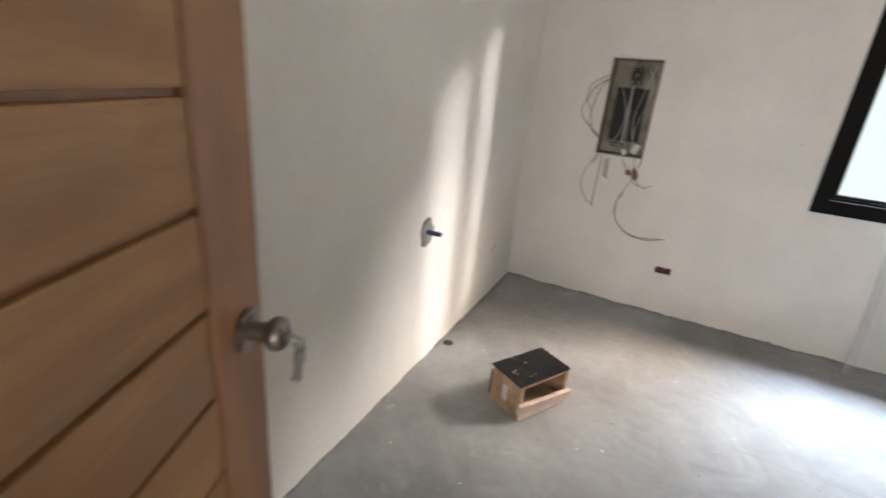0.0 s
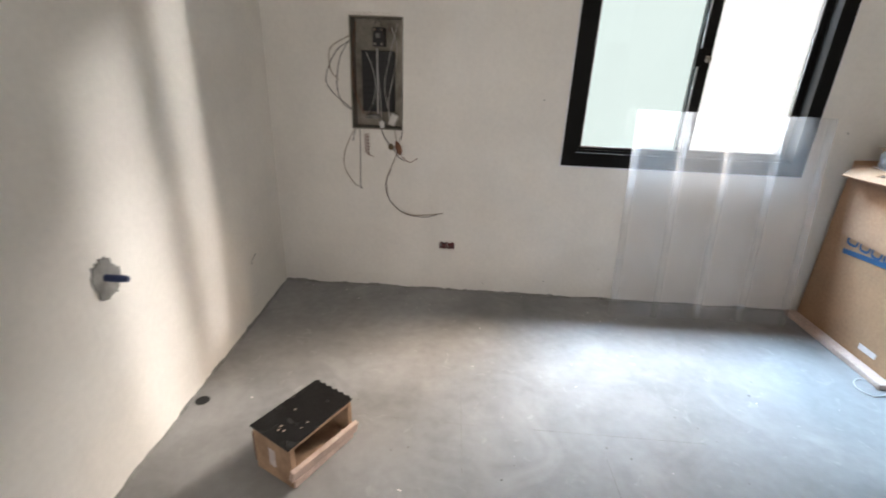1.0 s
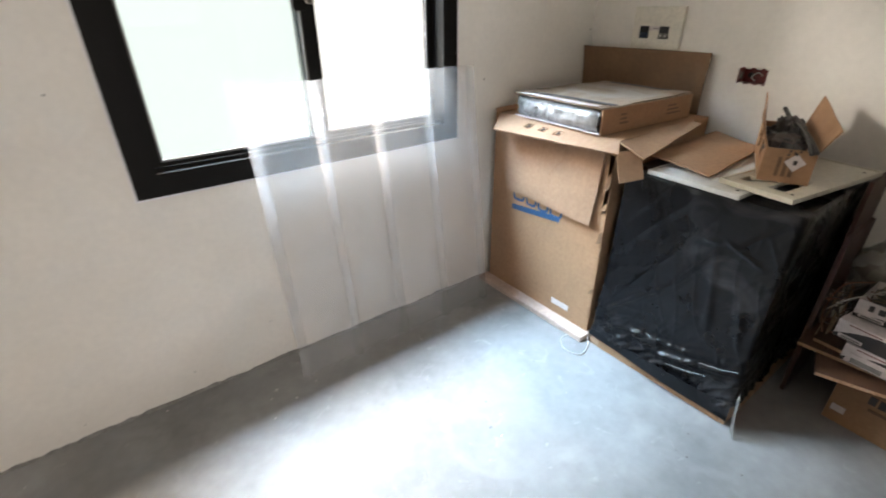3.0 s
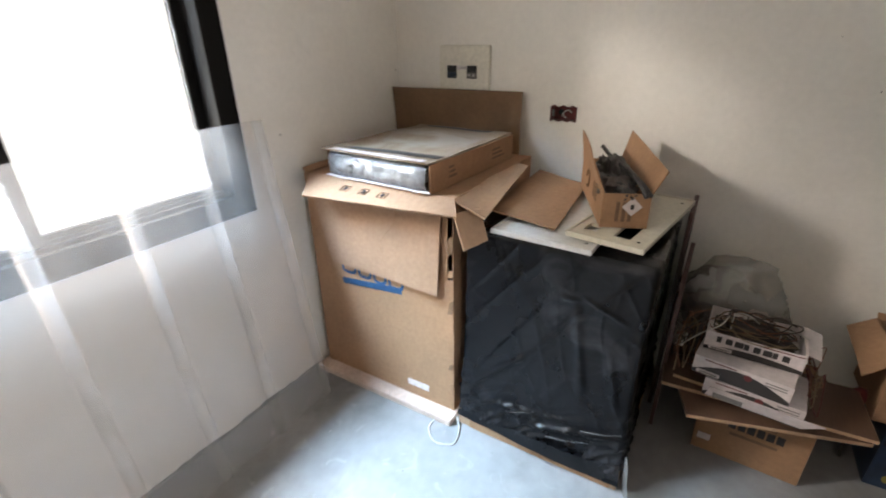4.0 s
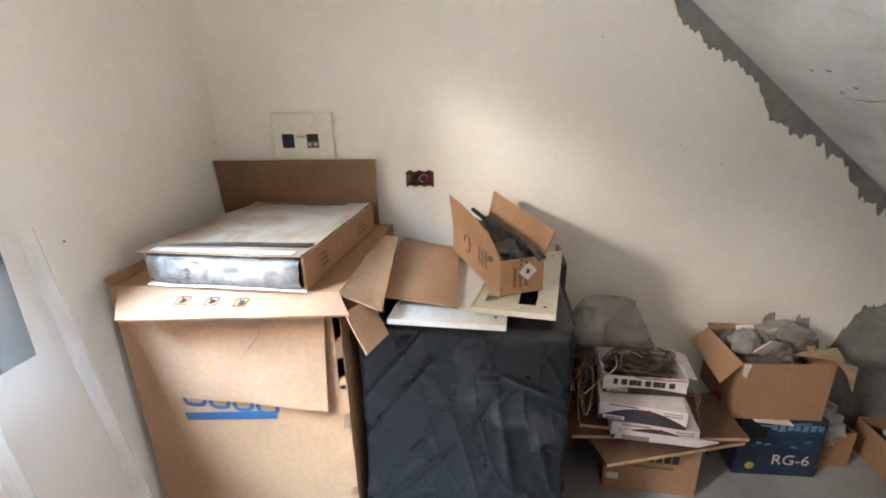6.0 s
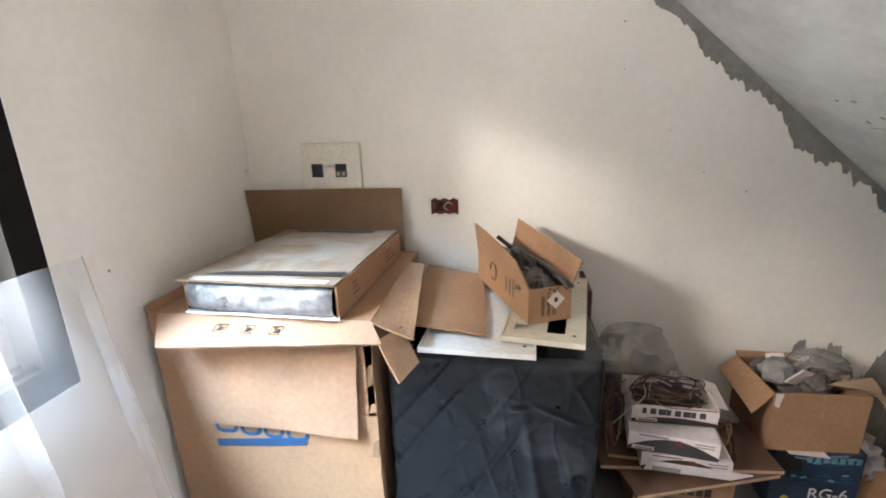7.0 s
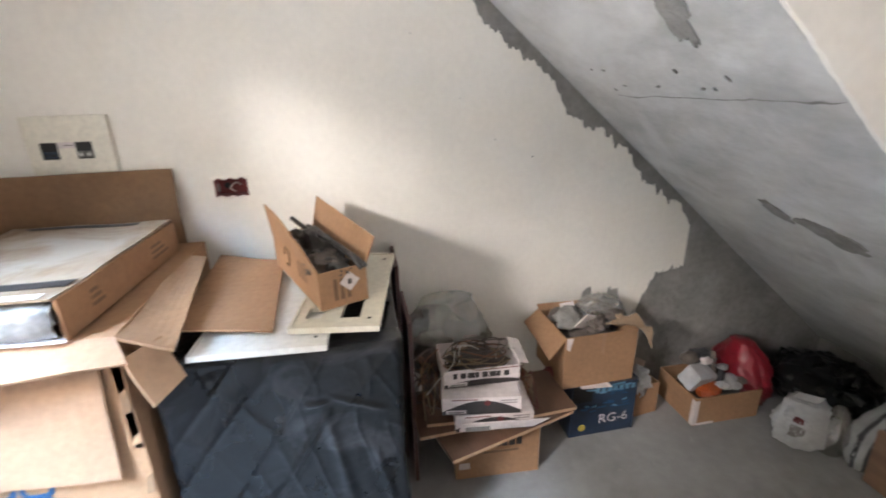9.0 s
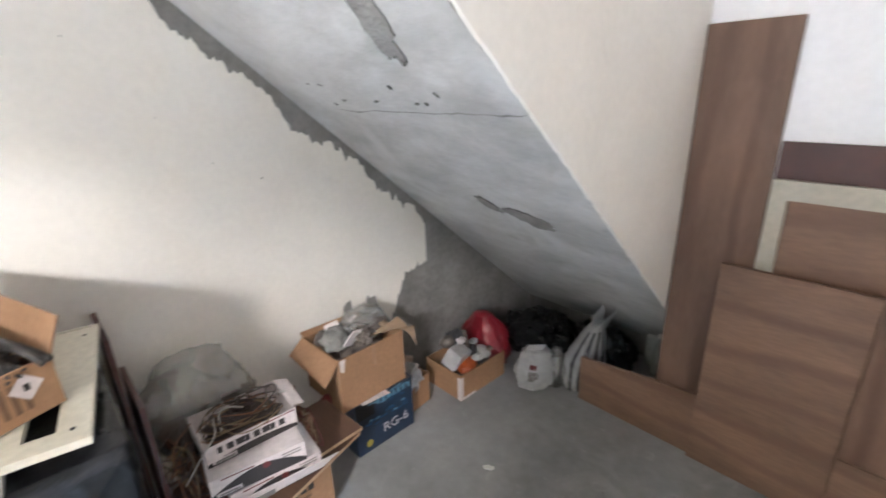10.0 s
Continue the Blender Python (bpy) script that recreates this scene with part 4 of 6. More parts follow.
def appliance_carton():
    X, Y, Hb = 3.055, -0.045, 0.895
    c = thing("appliance_carton", "tall torn brown appliance carton with open flaps and blue stripe", "carton", (X, Y, 0))
    w, d = 0.66, 0.655
    part("body", turned(carton_body(w, d, Hb - 0.03, 0.008), pose(0, 0, 0.03)), CARD, c)
    part("base_tray", turned(box(-0.055, w, -d - 0.012, 0.02, 0.0, 0.028, 0.005), pose(0, 0, 0)), PINKISH, c, "crushed pale carton base")
    # the loose outer panel over the upper front
    p = part("loose_panel", sheet((-0.006, -0.035, 0.845), (-0.006, -0.615, 0.850), (-0.020, -0.600, 0.540), (-0.012, -0.110, 0.556), 0.005, 14, 10, 0.006, 2, -0.006), CARD_FADED, c, "faded cardboard panel hanging loose")
    part("crease", tube([(-0.016, -0.44, 0.845), (-0.020, -0.43, 0.78), (-0.022, -0.37, 0.70), (-0.020, -0.375, 0.62)], 0.0012, 5), CARD, p)
    # remains of printed letters: only their lower bowls show
    for k, (y0, y1) in enumerate(((-0.150, -0.215), (-0.232, -0.290), (-0.306, -0.362), (-0.378, -0.440))):
        z = 0.527 - 0.004 * k + 0.006
        pts = [(-0.0095, y0, z + 0.02), (-0.0095, y0 - 0.002, z - 0.004), (-0.0095, y0 - 0.014, z - 0.013), (-0.0095, y1 + 0.016, z - 0.013), (-0.0095, y1 + 0.004, z - 0.004), (-0.0095, y1, z + 0.02)]
        bm = tube(pts, 0.0065, 6, 8)
        for v in bm.verts:
            v.co.x = -0.0012 + (v.co.x + 0.0095) * 0.12
        part("logo_shape", bm, BLUE, c, "blue printed shape half covered")
    part("stripe", turned(box(-0.0022, 0.0, -0.145, 0.145, -0.0125, 0.0125), pose(-0.001, -0.288, 0.489, -5.3)), BLUE, c, "blue printed stripe")
    # front flap hangs outwards, marked with three small symbols
    f = part("front_flap", sheet((0.0, -0.03, 0.897), (0.0, -0.66, 0.895), (-0.068, -0.705, 0.868), (-0.122, -0.115, 0.858), 0.006, 14, 6, 0.004, 5, 0.0), CARD_FADED, c, "faded front flap bent outwards")
    for y in (-0.255, -0.335, -0.415):
        m = pose(-0.050, y, 0.8865, 0, -17, 0)
        bm = bmesh.new()
        for x0, x1, y0, y1 in ((-0.015, 0.015, -0.0162, -0.0156), (-0.015, 0.015, 0.0156, 0.0162), (-0.015, -0.0145, -0.0156, 0.0156), (0.0145, 0.015, -0.0156, 0.0156)):
            box(x0, x1, y0, y1, -0.002, 0.0008, bm=bm)
        part("mark_border", turned(bm, m), PRINT_BROWN, f)
        bm = prism([(0.007, -0.005), (0.002, 0.005), (-0.003, 0.002), (-0.007, 0.007), (-0.008, -0.003), (-0.001, -0.005), (0.003, -0.009)], "z", -0.002, 0.0008)
        box(0.004, 0.011, 0.004, 0.006, -0.002, 0.0008, bm=bm)
        part("mark_symbol", turned(bm, m), PRINT_BLACK, f)
    part("left_flap", sheet((0.005, -0.002, 0.893), (0.60, -0.002, 0.893), (0.58, 0.024, 0.93), (0.02, 0.025, 0.905), 0.006, 8, 3, 0.004, 6), CARD, c)
    # flap towards the black appliance, creased down onto it
    part("side_flap", sheet((0.0, -0.655, 0.895), (0.50, -0.655, 0.895), (0.47, -0.715, 0.90), (-0.02, -0.775, 0.858), 0.006, 10, 6, 0.014, 9, 0.01), CARD, c, "creased side flap")
    part("torn_corner", sheet((-0.06, -0.69, 0.872), (0.03, -0.735, 0.872), (-0.02, -0.79, 0.795), (-0.11, -0.755, 0.785), 0.006, 6, 6, 0.01, 12), CARD, c, "torn corner hanging down")
    # the whole rear flap is a darker brown than the other flaps
    b = part("rear_flap", sheet((w - 0.01, 0.030, 0.893), (w - 0.004, -0.60, 0.893), (w + 0.005, -0.598, 1.108 + 0.040), (w - 0.028, 0.035, 1.150), 0.006, 14, 6, 0.012, 14), CARD_DARK, c, "upright rear flap, darker brown than the carton body")
    # black block drawn in place of the shade inside the torn edge's gap
    part("gap_shade", box(0.0, 0.012, -0.6545, -0.630, 0.60, 0.84, 0.002), BLACK, c, "black strip for the shade in the gap of the torn edge")
    rng = random.Random(3)
    for k in range(6):
        z, l = 0.10 + 0.12 * k + 0.05 * rng.random(), 0.03 + 0.05 * rng.random()
        part("torn_edge", sheet((-0.003, -0.632, z), (-0.003 - 0.005 * rng.random(), -0.650 - 0.006 * rng.random(), z + 0.008), (-0.003, -0.652 - 0.006 * rng.random(), z + l), (-0.003, -0.640, z + l * 0.8), 0.0025, 3, 3, 0.006, k), CARD_DARK if k % 2 else CARD, c)
    part("sticker", turned(box(-0.0012, 0.0, -0.05, 0.05, -0.014, 0.014), pose(-0.0005, -0.49, 0.09)), PAPER, c)
    part("strap", tube([(-0.01, -0.62, 0.02), (-0.045, -0.60, 0.006), (-0.10, -0.60, 0.004), (-0.145, -0.655, 0.004), (-0.12, -0.72, 0.004), (-0.05, -0.705, 0.006), (-0.005, -0.665, 0.02)], 0.0028, 5), WIRE_WHITE, c, "loop of white strapping")


appliance_carton()


def flat_box():
    X, Y, Z = 3.085, -0.155, 0.897
    f = thing("flat_box", "flat dusty cardboard box with a plastic wrapped panel sliding out", "box", (X, Y, Z), -3)
    w, d, h = 0.575, 0.455, 0.095
    bm = wall_grid([0.012, w], [0, 0.005, h - 0.005, h], lambda u, z: 0.005 < z < h - 0.005, "y", -d, 0.0)
    part("sleeve", bm, CARD_DUSTY, f, "dusty cardboard sleeve")
    side = part("side", box(-0.004, w, -d - 0.008, -d, 0.0, h, 0.002), CARD, f, "brown side with printed marks")
    for x, wd in ((0.10, 0.05), (0.40, 0.10)):
        for k in range(3):
            part("print_bar", box(x, x + wd * (1 - 0.2 * k), -d - 0.0088, -d - 0.008, 0.03 + 0.016 * k, 0.038 + 0.016 * k), PRINT_BROWN, side)
    part("side", box(0.0, w, 0.0, 0.006, 0.0, h, 0.002), CARD, f)
    # wrapped panel whose crumpled film shows at the open end
    bm = bmesh.new()
    n, m = 44, 12
    rows = []
    for i in range(n + 1):
        u = i / n
        row = []
        for j in range(m + 1):
            a = math.pi * (j / m)
            y = -0.004 - (d - 0.008) * u
            bulge = 0.042 * math.sin(a) ** 0.6 * (0.4 + 0.6 * min(1, u * 6, (1 - u) * 6 + 0.5))
            x = 0.010 - bulge + 0.008 * noise.noise(Vector((u * 9, a * 2, 1))) + 0.006 * noise.noise(Vector((u * 25, a * 5, 2)))
            row.append(bm.verts.new((x, y, h / 2 - 0.5 * (h - 0.016) * math.cos(a))))
        rows.append(row)
    for r0, r1 in zip(rows, rows[1:]):
        for j in range(m):
            bm.faces.new((r0[j], r1[j], r1[j + 1], r0[j + 1]))
    bmesh.ops.recalc_face_normals(bm, faces=bm.faces)
    part("film", bm, FOIL, f, "crumpled clear film over a silver panel", True)
    part("panel_edge", box(0.002, 0.02, -d + 0.02, -0.17, 0.032, 0.062, 0.002), WHITE, f, "white panel inside")
    t = part("lid", sheet((-0.018, 0.012, h + 0.004), (-0.014, -d - 0.004, h + 0.003), (w, -d, h + 0.004), (w, 0.004, h + 0.004), 0.005, 12, 12, 0.006, 3), CARD_DUSTY, f, "dusty stained lid")
    part("printed_band", sheet((0.03, -0.05, h + 0.0085), (0.055, -d + 0.005, h + 0.0085), (0.095, -d + 0.005, h + 0.0085), (0.06, -0.10, h + 0.0085), 0.0012, 10, 3, 0.004, 3), PRINT_BLACK, t, "dark printed band")
    part("printed_band", sheet((w - 0.05, -0.08, h + 0.0085), (w - 0.05, -d + 0.08, h + 0.0085), (w - 0.02, -d + 0.08, h + 0.0085), (w - 0.025, -0.05, h + 0.0085), 0.0012, 8, 3, 0.004, 3), PRINT_BLACK, t)
    part("tape", sheet((-0.016, -0.03, h + 0.0085), (-0.012, -d + 0.02, h + 0.0085), (0.014, -d + 0.02, h + 0.0085), (0.010, -0.03, h + 0.0085), 0.001, 10, 2, 0.003, 3), PAPER, t, "white torn paper strip")
    part("lower_flap", sheet((0.0, 0.0, 0.004), (0.0, -d, 0.004), (-0.03, -d - 0.02, 0.010), (-0.035, -0.02, 0.014), 0.004, 8, 3, 0.006, 4), PAPER, f)


flat_box()


# long creases pulled across the film: y and z of both ends, width, height
FOLDS = ((0.25, 0.20, 0.02, 0.42, 0.008, 0.011), (0.02, 0.42, -0.10, 0.62, 0.007, 0.009), (-0.09, 0.62, -0.14, 0.30, 0.014, 0.007),
         (0.20, 0.155, -0.14, 0.215, 0.007, 0.014), (0.02, 0.13, -0.25, 0.205, 0.008, 0.014), (-0.10, 0.66, -0.24, 0.60, 0.008, 0.007),
         (-0.04, 0.64, -0.10, 0.645, 0.006, 0.008), (-0.20, 0.50, -0.25, 0.30, 0.010, 0.006))


def wrapped_appliance():
    X0, X1, Y0, Y1 = 3.075, 3.70, -1.315, -0.728
    a = thing("wrapped_appliance", "appliance wrapped in wrinkled black plastic film on a low wooden base", "appliance", ((X0 + X1) / 2, (Y0 + Y1) / 2, 0))
    sx, sy, z0, z1 = (X1 - X0) / 2, (Y1 - Y0) / 2, 0.075, 0.795
    bm = bmesh.new()
    n = 120
    def face(fn):
        g = [[bm.verts.new(fn(i / n * 2 - 1, j / n * 2 - 1)) for j in range(n + 1)] for i in range(n + 1)]
        for i in range(n):
            for j in range(n):
                bm.faces.new((g[i][j], g[i + 1][j], g[i + 1][j + 1], g[i][j + 1]))
    for fn in (lambda u, v: (-1, u, v), lambda u, v: (1, u, v), lambda u, v: (u, -1, v), lambda u, v: (u, 1, v), lambda u, v: (u, v, 1)):
        face(fn)
    bmesh.ops.remove_doubles(bm, verts=bm.verts, dist=0.001)
    for v in bm.verts:
        c = v.co.copy()
        # rounded corners
        q = Vector((max(-0.93, min(0.93, c.x)), max(-0.93, min(0.93, c.y)), min(0.95, c.z)))
        o = c - q
        nrm = o.normalized() if o.length > 1e-6 else c
        p = q + nrm * 0.07 * min(1, o.length / 0.07) if o.length > 1e-6 else c
        w = Vector((p.x * sx, p.y * sy, z0 + (p.z + 1) / 2 * (z1 - z0)))
        t = max(0, 1 - (p.z + 1) / 2)
        flare = 0.040 * t * t
        w.x += -flare if p.x < 0 else 0
        # long folds that run up and slantwise, and short crumples
        s1 = 1 - abs(noise.noise(Vector((w.y * 8 + w.z * 5, w.z * 1.6, w.x * 6))) * 2)
        s2 = 1 - abs(noise.noise(Vector((w.y * 15 - w.z * 6 + 3, w.z * 4, w.x * 11 + 5))) * 2)
        s3 = 1 - abs(noise.noise(Vector((w.y * 9, w.z * 26 + w.y * 10, w.x * 9))) * 2)
        low = max(0, 1 - (w.z - z0) / 0.22)
        s4 = 1 - abs(noise.noise(Vector((w.y * 26 + w.z * 21, w.z * 9 - w.y * 12, w.x * 20))) * 2)
        d = 0.0045 * max(0, s1) ** 9 + 0.003 * max(0, s2) ** 11 + (0.001 + 0.016 * low) * max(0, s3) ** 6 + (0.0012 + 0.003 * low) * max(0, s4) ** 6 - 0.004
        if c.x < -0.99:
            for ya, za, yb, zb, wd, ht in FOLDS:
                q2, ab = Vector((w.y - ya, w.z - za)), Vector((yb - ya, zb - za))
                k = max(0, min(1, q2.dot(ab) / ab.dot(ab)))
                off = (q2 - ab * k).length + 0.006 * noise.noise(w * 22)
                d += ht * math.exp(-(off / wd) ** 2) * min(1, 4 * k + 0.2, 4 * (1 - k) + 0.2)
        d += 0.007 * noise.noise(w * 3.2)
        if p.z > 0.95:
            d *= 0.25
        side = Vector((c.x if abs(c.x) > 0.99 else 0, c.y if abs(c.y) > 0.99 else 0, c.z if c.z > 0.99 else 0))
        v.co = w + side.normalized() * d if side.length > 0 else w
    bmesh.ops.recalc_face_normals(bm, faces=bm.faces)
    part("film", bm, BLACK_PLASTIC, a, "", True)
    base = part("base", box(-sx - 0.035, sx, -sy, sy, 0.0, 0.075, 0.006), CRATE_WOOD, a, "stained wooden base strip")
    part("base_panel", box(-sx - 0.040, -sx - 0.035, -sy + 0.02, sy - 0.05, 0.004, 0.05, 0.001), CARD, base)
    part("film_skirt", sheet((-sx - 0.040, sy, 0.075), (-sx - 0.045, -sy, 0.10), (-sx - 0.048, -sy - 0.004, 0.030), (-sx - 0.046, sy, 0.050), 0.002, 40, 6, 0.016, 4), BLACK_PLASTIC, a, "torn lower hem of the film")
    part("clear_tail", sheet((-sx - 0.03, -sy - 0.012, 0.16), (-sx - 0.05, -sy - 0.03, 0.15), (-sx - 0.075, -sy - 0.05, 0.002), (-sx - 0.02, -sy - 0.02, 0.004), 0.0015, 8, 10, 0.03, 6), BAG_CLEAR, a, "loose tail of clear film")
    for k, (y, z, l) in enumerate(((0.10, 0.16, 0.10), (-0.16, 0.20, 0.12), (-0.05, 0.12, 0.14))):
        part("film_fold", tube([(-sx - 0.044 + 0.0, y, z), (-sx - 0.047, y - l * 0.5, z + 0.018), (-sx - 0.042, y - l, z + 0.040)], 0.0028, 6), BLACK_PLASTIC, a)


wrapped_appliance()


def leaning_board(name, label, x0, x1, y, z1, t, material, tilt=0.0):
    b = thing(name, label, "board", (x0, y, 0))
    part("panel", turned(box(0, x1 - x0, -t, 0, 0, z1, 0.0015), pose(0, 0, 0, 0, tilt, 0)), material, b)
    return b


leaning_board("side_board", "reddish brown board standing beside the black wrapped appliance", 3.52, 3.74, -1.335, 0.815, 0.014, BOARD_RED)
leaning_board("side_board", "shorter reddish brown board standing beside the black wrapped appliance", 3.40, 3.66, -1.358, 0.66, 0.014, BOARD_RED)


# ---- things on top of the black appliance ----
TOP = 0.800
b = thing("cardboard_sheet", "brown cardboard sheet lying on the wrapped appliance", "cardboard", (0, 0, 0))
part("sheet", sheet((3.17, -0.765, TOP + 0.040), (3.135, -1.005, TOP + 0.026), (3.64, -0.965, TOP + 0.026), (3.71, -0.745, TOP + 0.040), 0.005, 10, 10, 0.006, 3), CARD, b)


def panel_cover(name, label, m, w, d, holes, material):
    p = thing(name, label, "panel")
    p.matrix_world = m
    us, vs = sorted({0, w, *[q for h in holes for q in h[:2]]}), sorted({0, d, *[q for h in holes for q in h[2:]]})
    bm = wall_grid(us, vs, lambda u, v: any(a < u < b and c < v < e for a, b, c, e in holes), "y", 0.0, 0.012)
    for v in bm.verts:
        v.co = Vector((v.co.x, v.co.z, v.co.y))
    bmesh.ops.recalc_face_normals(bm, faces=bm.faces)
    part("plate", bm, material, p)
    rim = bmesh.new()
    for a_, b_, c_, e_ in ((0, w, 0, 0.006), (0, w, d - 0.006, d), (0, 0.006, 0.006, d - 0.006), (w - 0.006, w, 0.006, d - 0.006)):
        box(a_, b_, c_, e_, 0.012, 0.0155, bm=rim)
    part("raised_rim", rim, material, p)
    for a_, c_ in ((0.05, 0.03), (w - 0.05, 0.03)):
        part("screw_hole", rod((a_, c_, 0.011), (a_, c_, 0.0128), 0.005, 10), BLACK, p)


panel_cover("panel_cover", "white enamelled metal cover lying under other panels", pose(3.06, -1.135, TOP, 0, 0, -3), 0.52, 0.315, [(0.05, 0.06, 0.01, 0.014)], WHITE)
panel_cover("panel_cover", "ivory breaker panel cover with cut-outs, lying flat", pose(3.092, -1.262, TOP + 0.018, 0, 0, -9), 0.52, 0.225, [(0.055, 0.20, 0.055, 0.105), (0.055, 0.115, 0.155, 0.195)], IVORY)


def open_carton():
    c = thing("open_carton", "long narrow open cardboard carton holding dark crumpled material", "carton", (3.20, -1.118, TOP + 0.034), 23)
    w, d, h = 0.43, 0.135, 0.105
    part("body", carton_body(w, d, h, 0.004, False), CARD, c)
    s = part("side_flap", sheet((0.0, 0.0, h), (w, 0.0, h), (w - 0.01, 0.012, h + 0.105), (0.02, 0.030, h + 0.085), 0.004, 10, 5, 0.006, 2), CARD, c)
    part("side_flap", sheet((0.0, -d, h), (w, -d, h), (w + 0.01, -d - 0.03, h + 0.10), (0.01, -d - 0.035, h + 0.065), 0.004, 10, 5, 0.006, 6), CARD, c)
    part("ring_mark", turned(tube([(0.026 * math.cos(t), 0, 0.03 * math.sin(t)) for t in [2 * math.pi * k / 12 for k in range(11)]], 0.0025, 5, 6), pose(0.27, 0.0025, 0.075)), PRINT_BROWN, c)
    for k in range(3):
        part("print_bar", box(0.10 + 0.028 * k, 0.112 + 0.028 * k, 0.0, 0.0012, 0.045, 0.095), PRINT_BROWN, c)
    for k in range(3):
        part("print_bar", box(-0.0012, 0.0, -0.05 - 0.018 * k, -0.04 - 0.018 * k, 0.02, 0.08), PRINT_BROWN, c)
    st = part("sticker", turned(box(-0.0014, -0.0002, -0.02, 0.02, -0.02, 0.02), pose(0, -0.085, 0.066, 45)), PAPER, c, "white diamond sticker")
    part("sticker_bar", turned(box(-0.0022, -0.0014, -0.005, 0.005, -0.007, 0.007), pose(0, -0.085, 0.066)), PRINT_BLACK, st)
    part("filling", turned(lump(0.19, 0.058, 0.075, 0.35, 2.2, 3, True, 5, 0.25), pose(0.21, -0.066, 0.02)), DARK_FOAM, c, "dark crumpled film", True)
    part("strip", tube([(0.36, -0.05, 0.165), (0.25, -0.065, 0.15), (0.12, -0.09, 0.142), (0.02, -0.105, 0.125), (-0.01, -0.118, 0.098)], 0.0075, 7), DARK_FOAM, c, "dark foam strip", True)
    part("strip", tube([(0.30, -0.08, 0.15), (0.18, -0.10, 0.135), (0.06, -0.118, 0.120), (-0.015, -0.128, 0.105)], 0.006, 7), DARK_FOAM, c, "dark foam strip", True)
    part("filling", turned(lump(0.06, 0.05, 0.035, 0.4, 2.2, 9, True, 4, 0.3), pose(0.08, -0.05, 0.07)), RAG, c, "grey crumpled film", True)
    part("tape", sheet((0.02, -d - 0.034, h + 0.055), (0.06, -d - 0.034, h + 0.06), (0.06, -d - 0.03, h + 0.045), (0.02, -d - 0.03, h + 0.04), 0.001, 3, 3, 0.002, 4), PAPER, c)


open_carton()


# ---- pile beside the appliance ----
def store_carton():
    c = thing("paint_carton", "brown cardboard carton with dark printing under the boards", "carton", (3.375, -1.505, 0.0), -3)
    w, d, h = 0.33, 0.315, 0.262
    part("body", carton_body(w, d, h, 0.005), CARD, c)
    for k in range(6):
        plate(-0.247 + 0.027 * k, -0.226 + 0.027 * k, 0.135, 0.168, 0.0, PRINT_BLACK, c, "print_bar")
    for y0, y1, z, t, m in ((0.08, 0.25, 0.195, 0.014, PRINT_BROWN), (0.10, 0.22, 0.176, 0.009, PRINT_BROWN), (0.10, 0.235, 0.108, 0.010, PRINT_BROWN)):
        plate(-y1, -y0, z, z + t, 0.0, m, c, "print_bar")
    plate(-0.052, -0.012, 0.045, 0.072, 0.0, PAPER, c, "label", "small white label")
    for k in range(2):
        plate(-0.285 + 0.03 * k, -0.262 + 0.03 * k, 0.205, 0.235, 0.0, PRINT_BROWN, c, "handling_mark")


store_carton()


def loose_board(m, w, d, label):
    b = thing("loose_board", label, "board", group="boards on the paint carton")
    b.matrix_world = m
    bm = box(0, w, -d, 0, 0.0, 0.013, 0.001)
    part("panel", bm, PLY, b)
    for a in (box(-0.0012, 0.0, -d, 0, 0.001, 0.012), box(0, w, -d - 0.0012, -d, 0.001, 0.012)):
        part("raw_edge", a, PLY_EDGE, b, "pale raw edge")


loose_board(pose(3.19, -1.46, 0.264, 0, 0, 16.6), 0.30, 0.49, "brown laminate board laid askew across the carton")
loose_board(pose(3.295, -1.37, 0.279, 0, 0, 3.5), 0.24, 0.57, "brown laminate board lying on another board")
loose_board(pose(3.335, -1.40, 0.294, 0, 0, -4), 0.36, 0.24, "brown laminate board under the cable boxes")


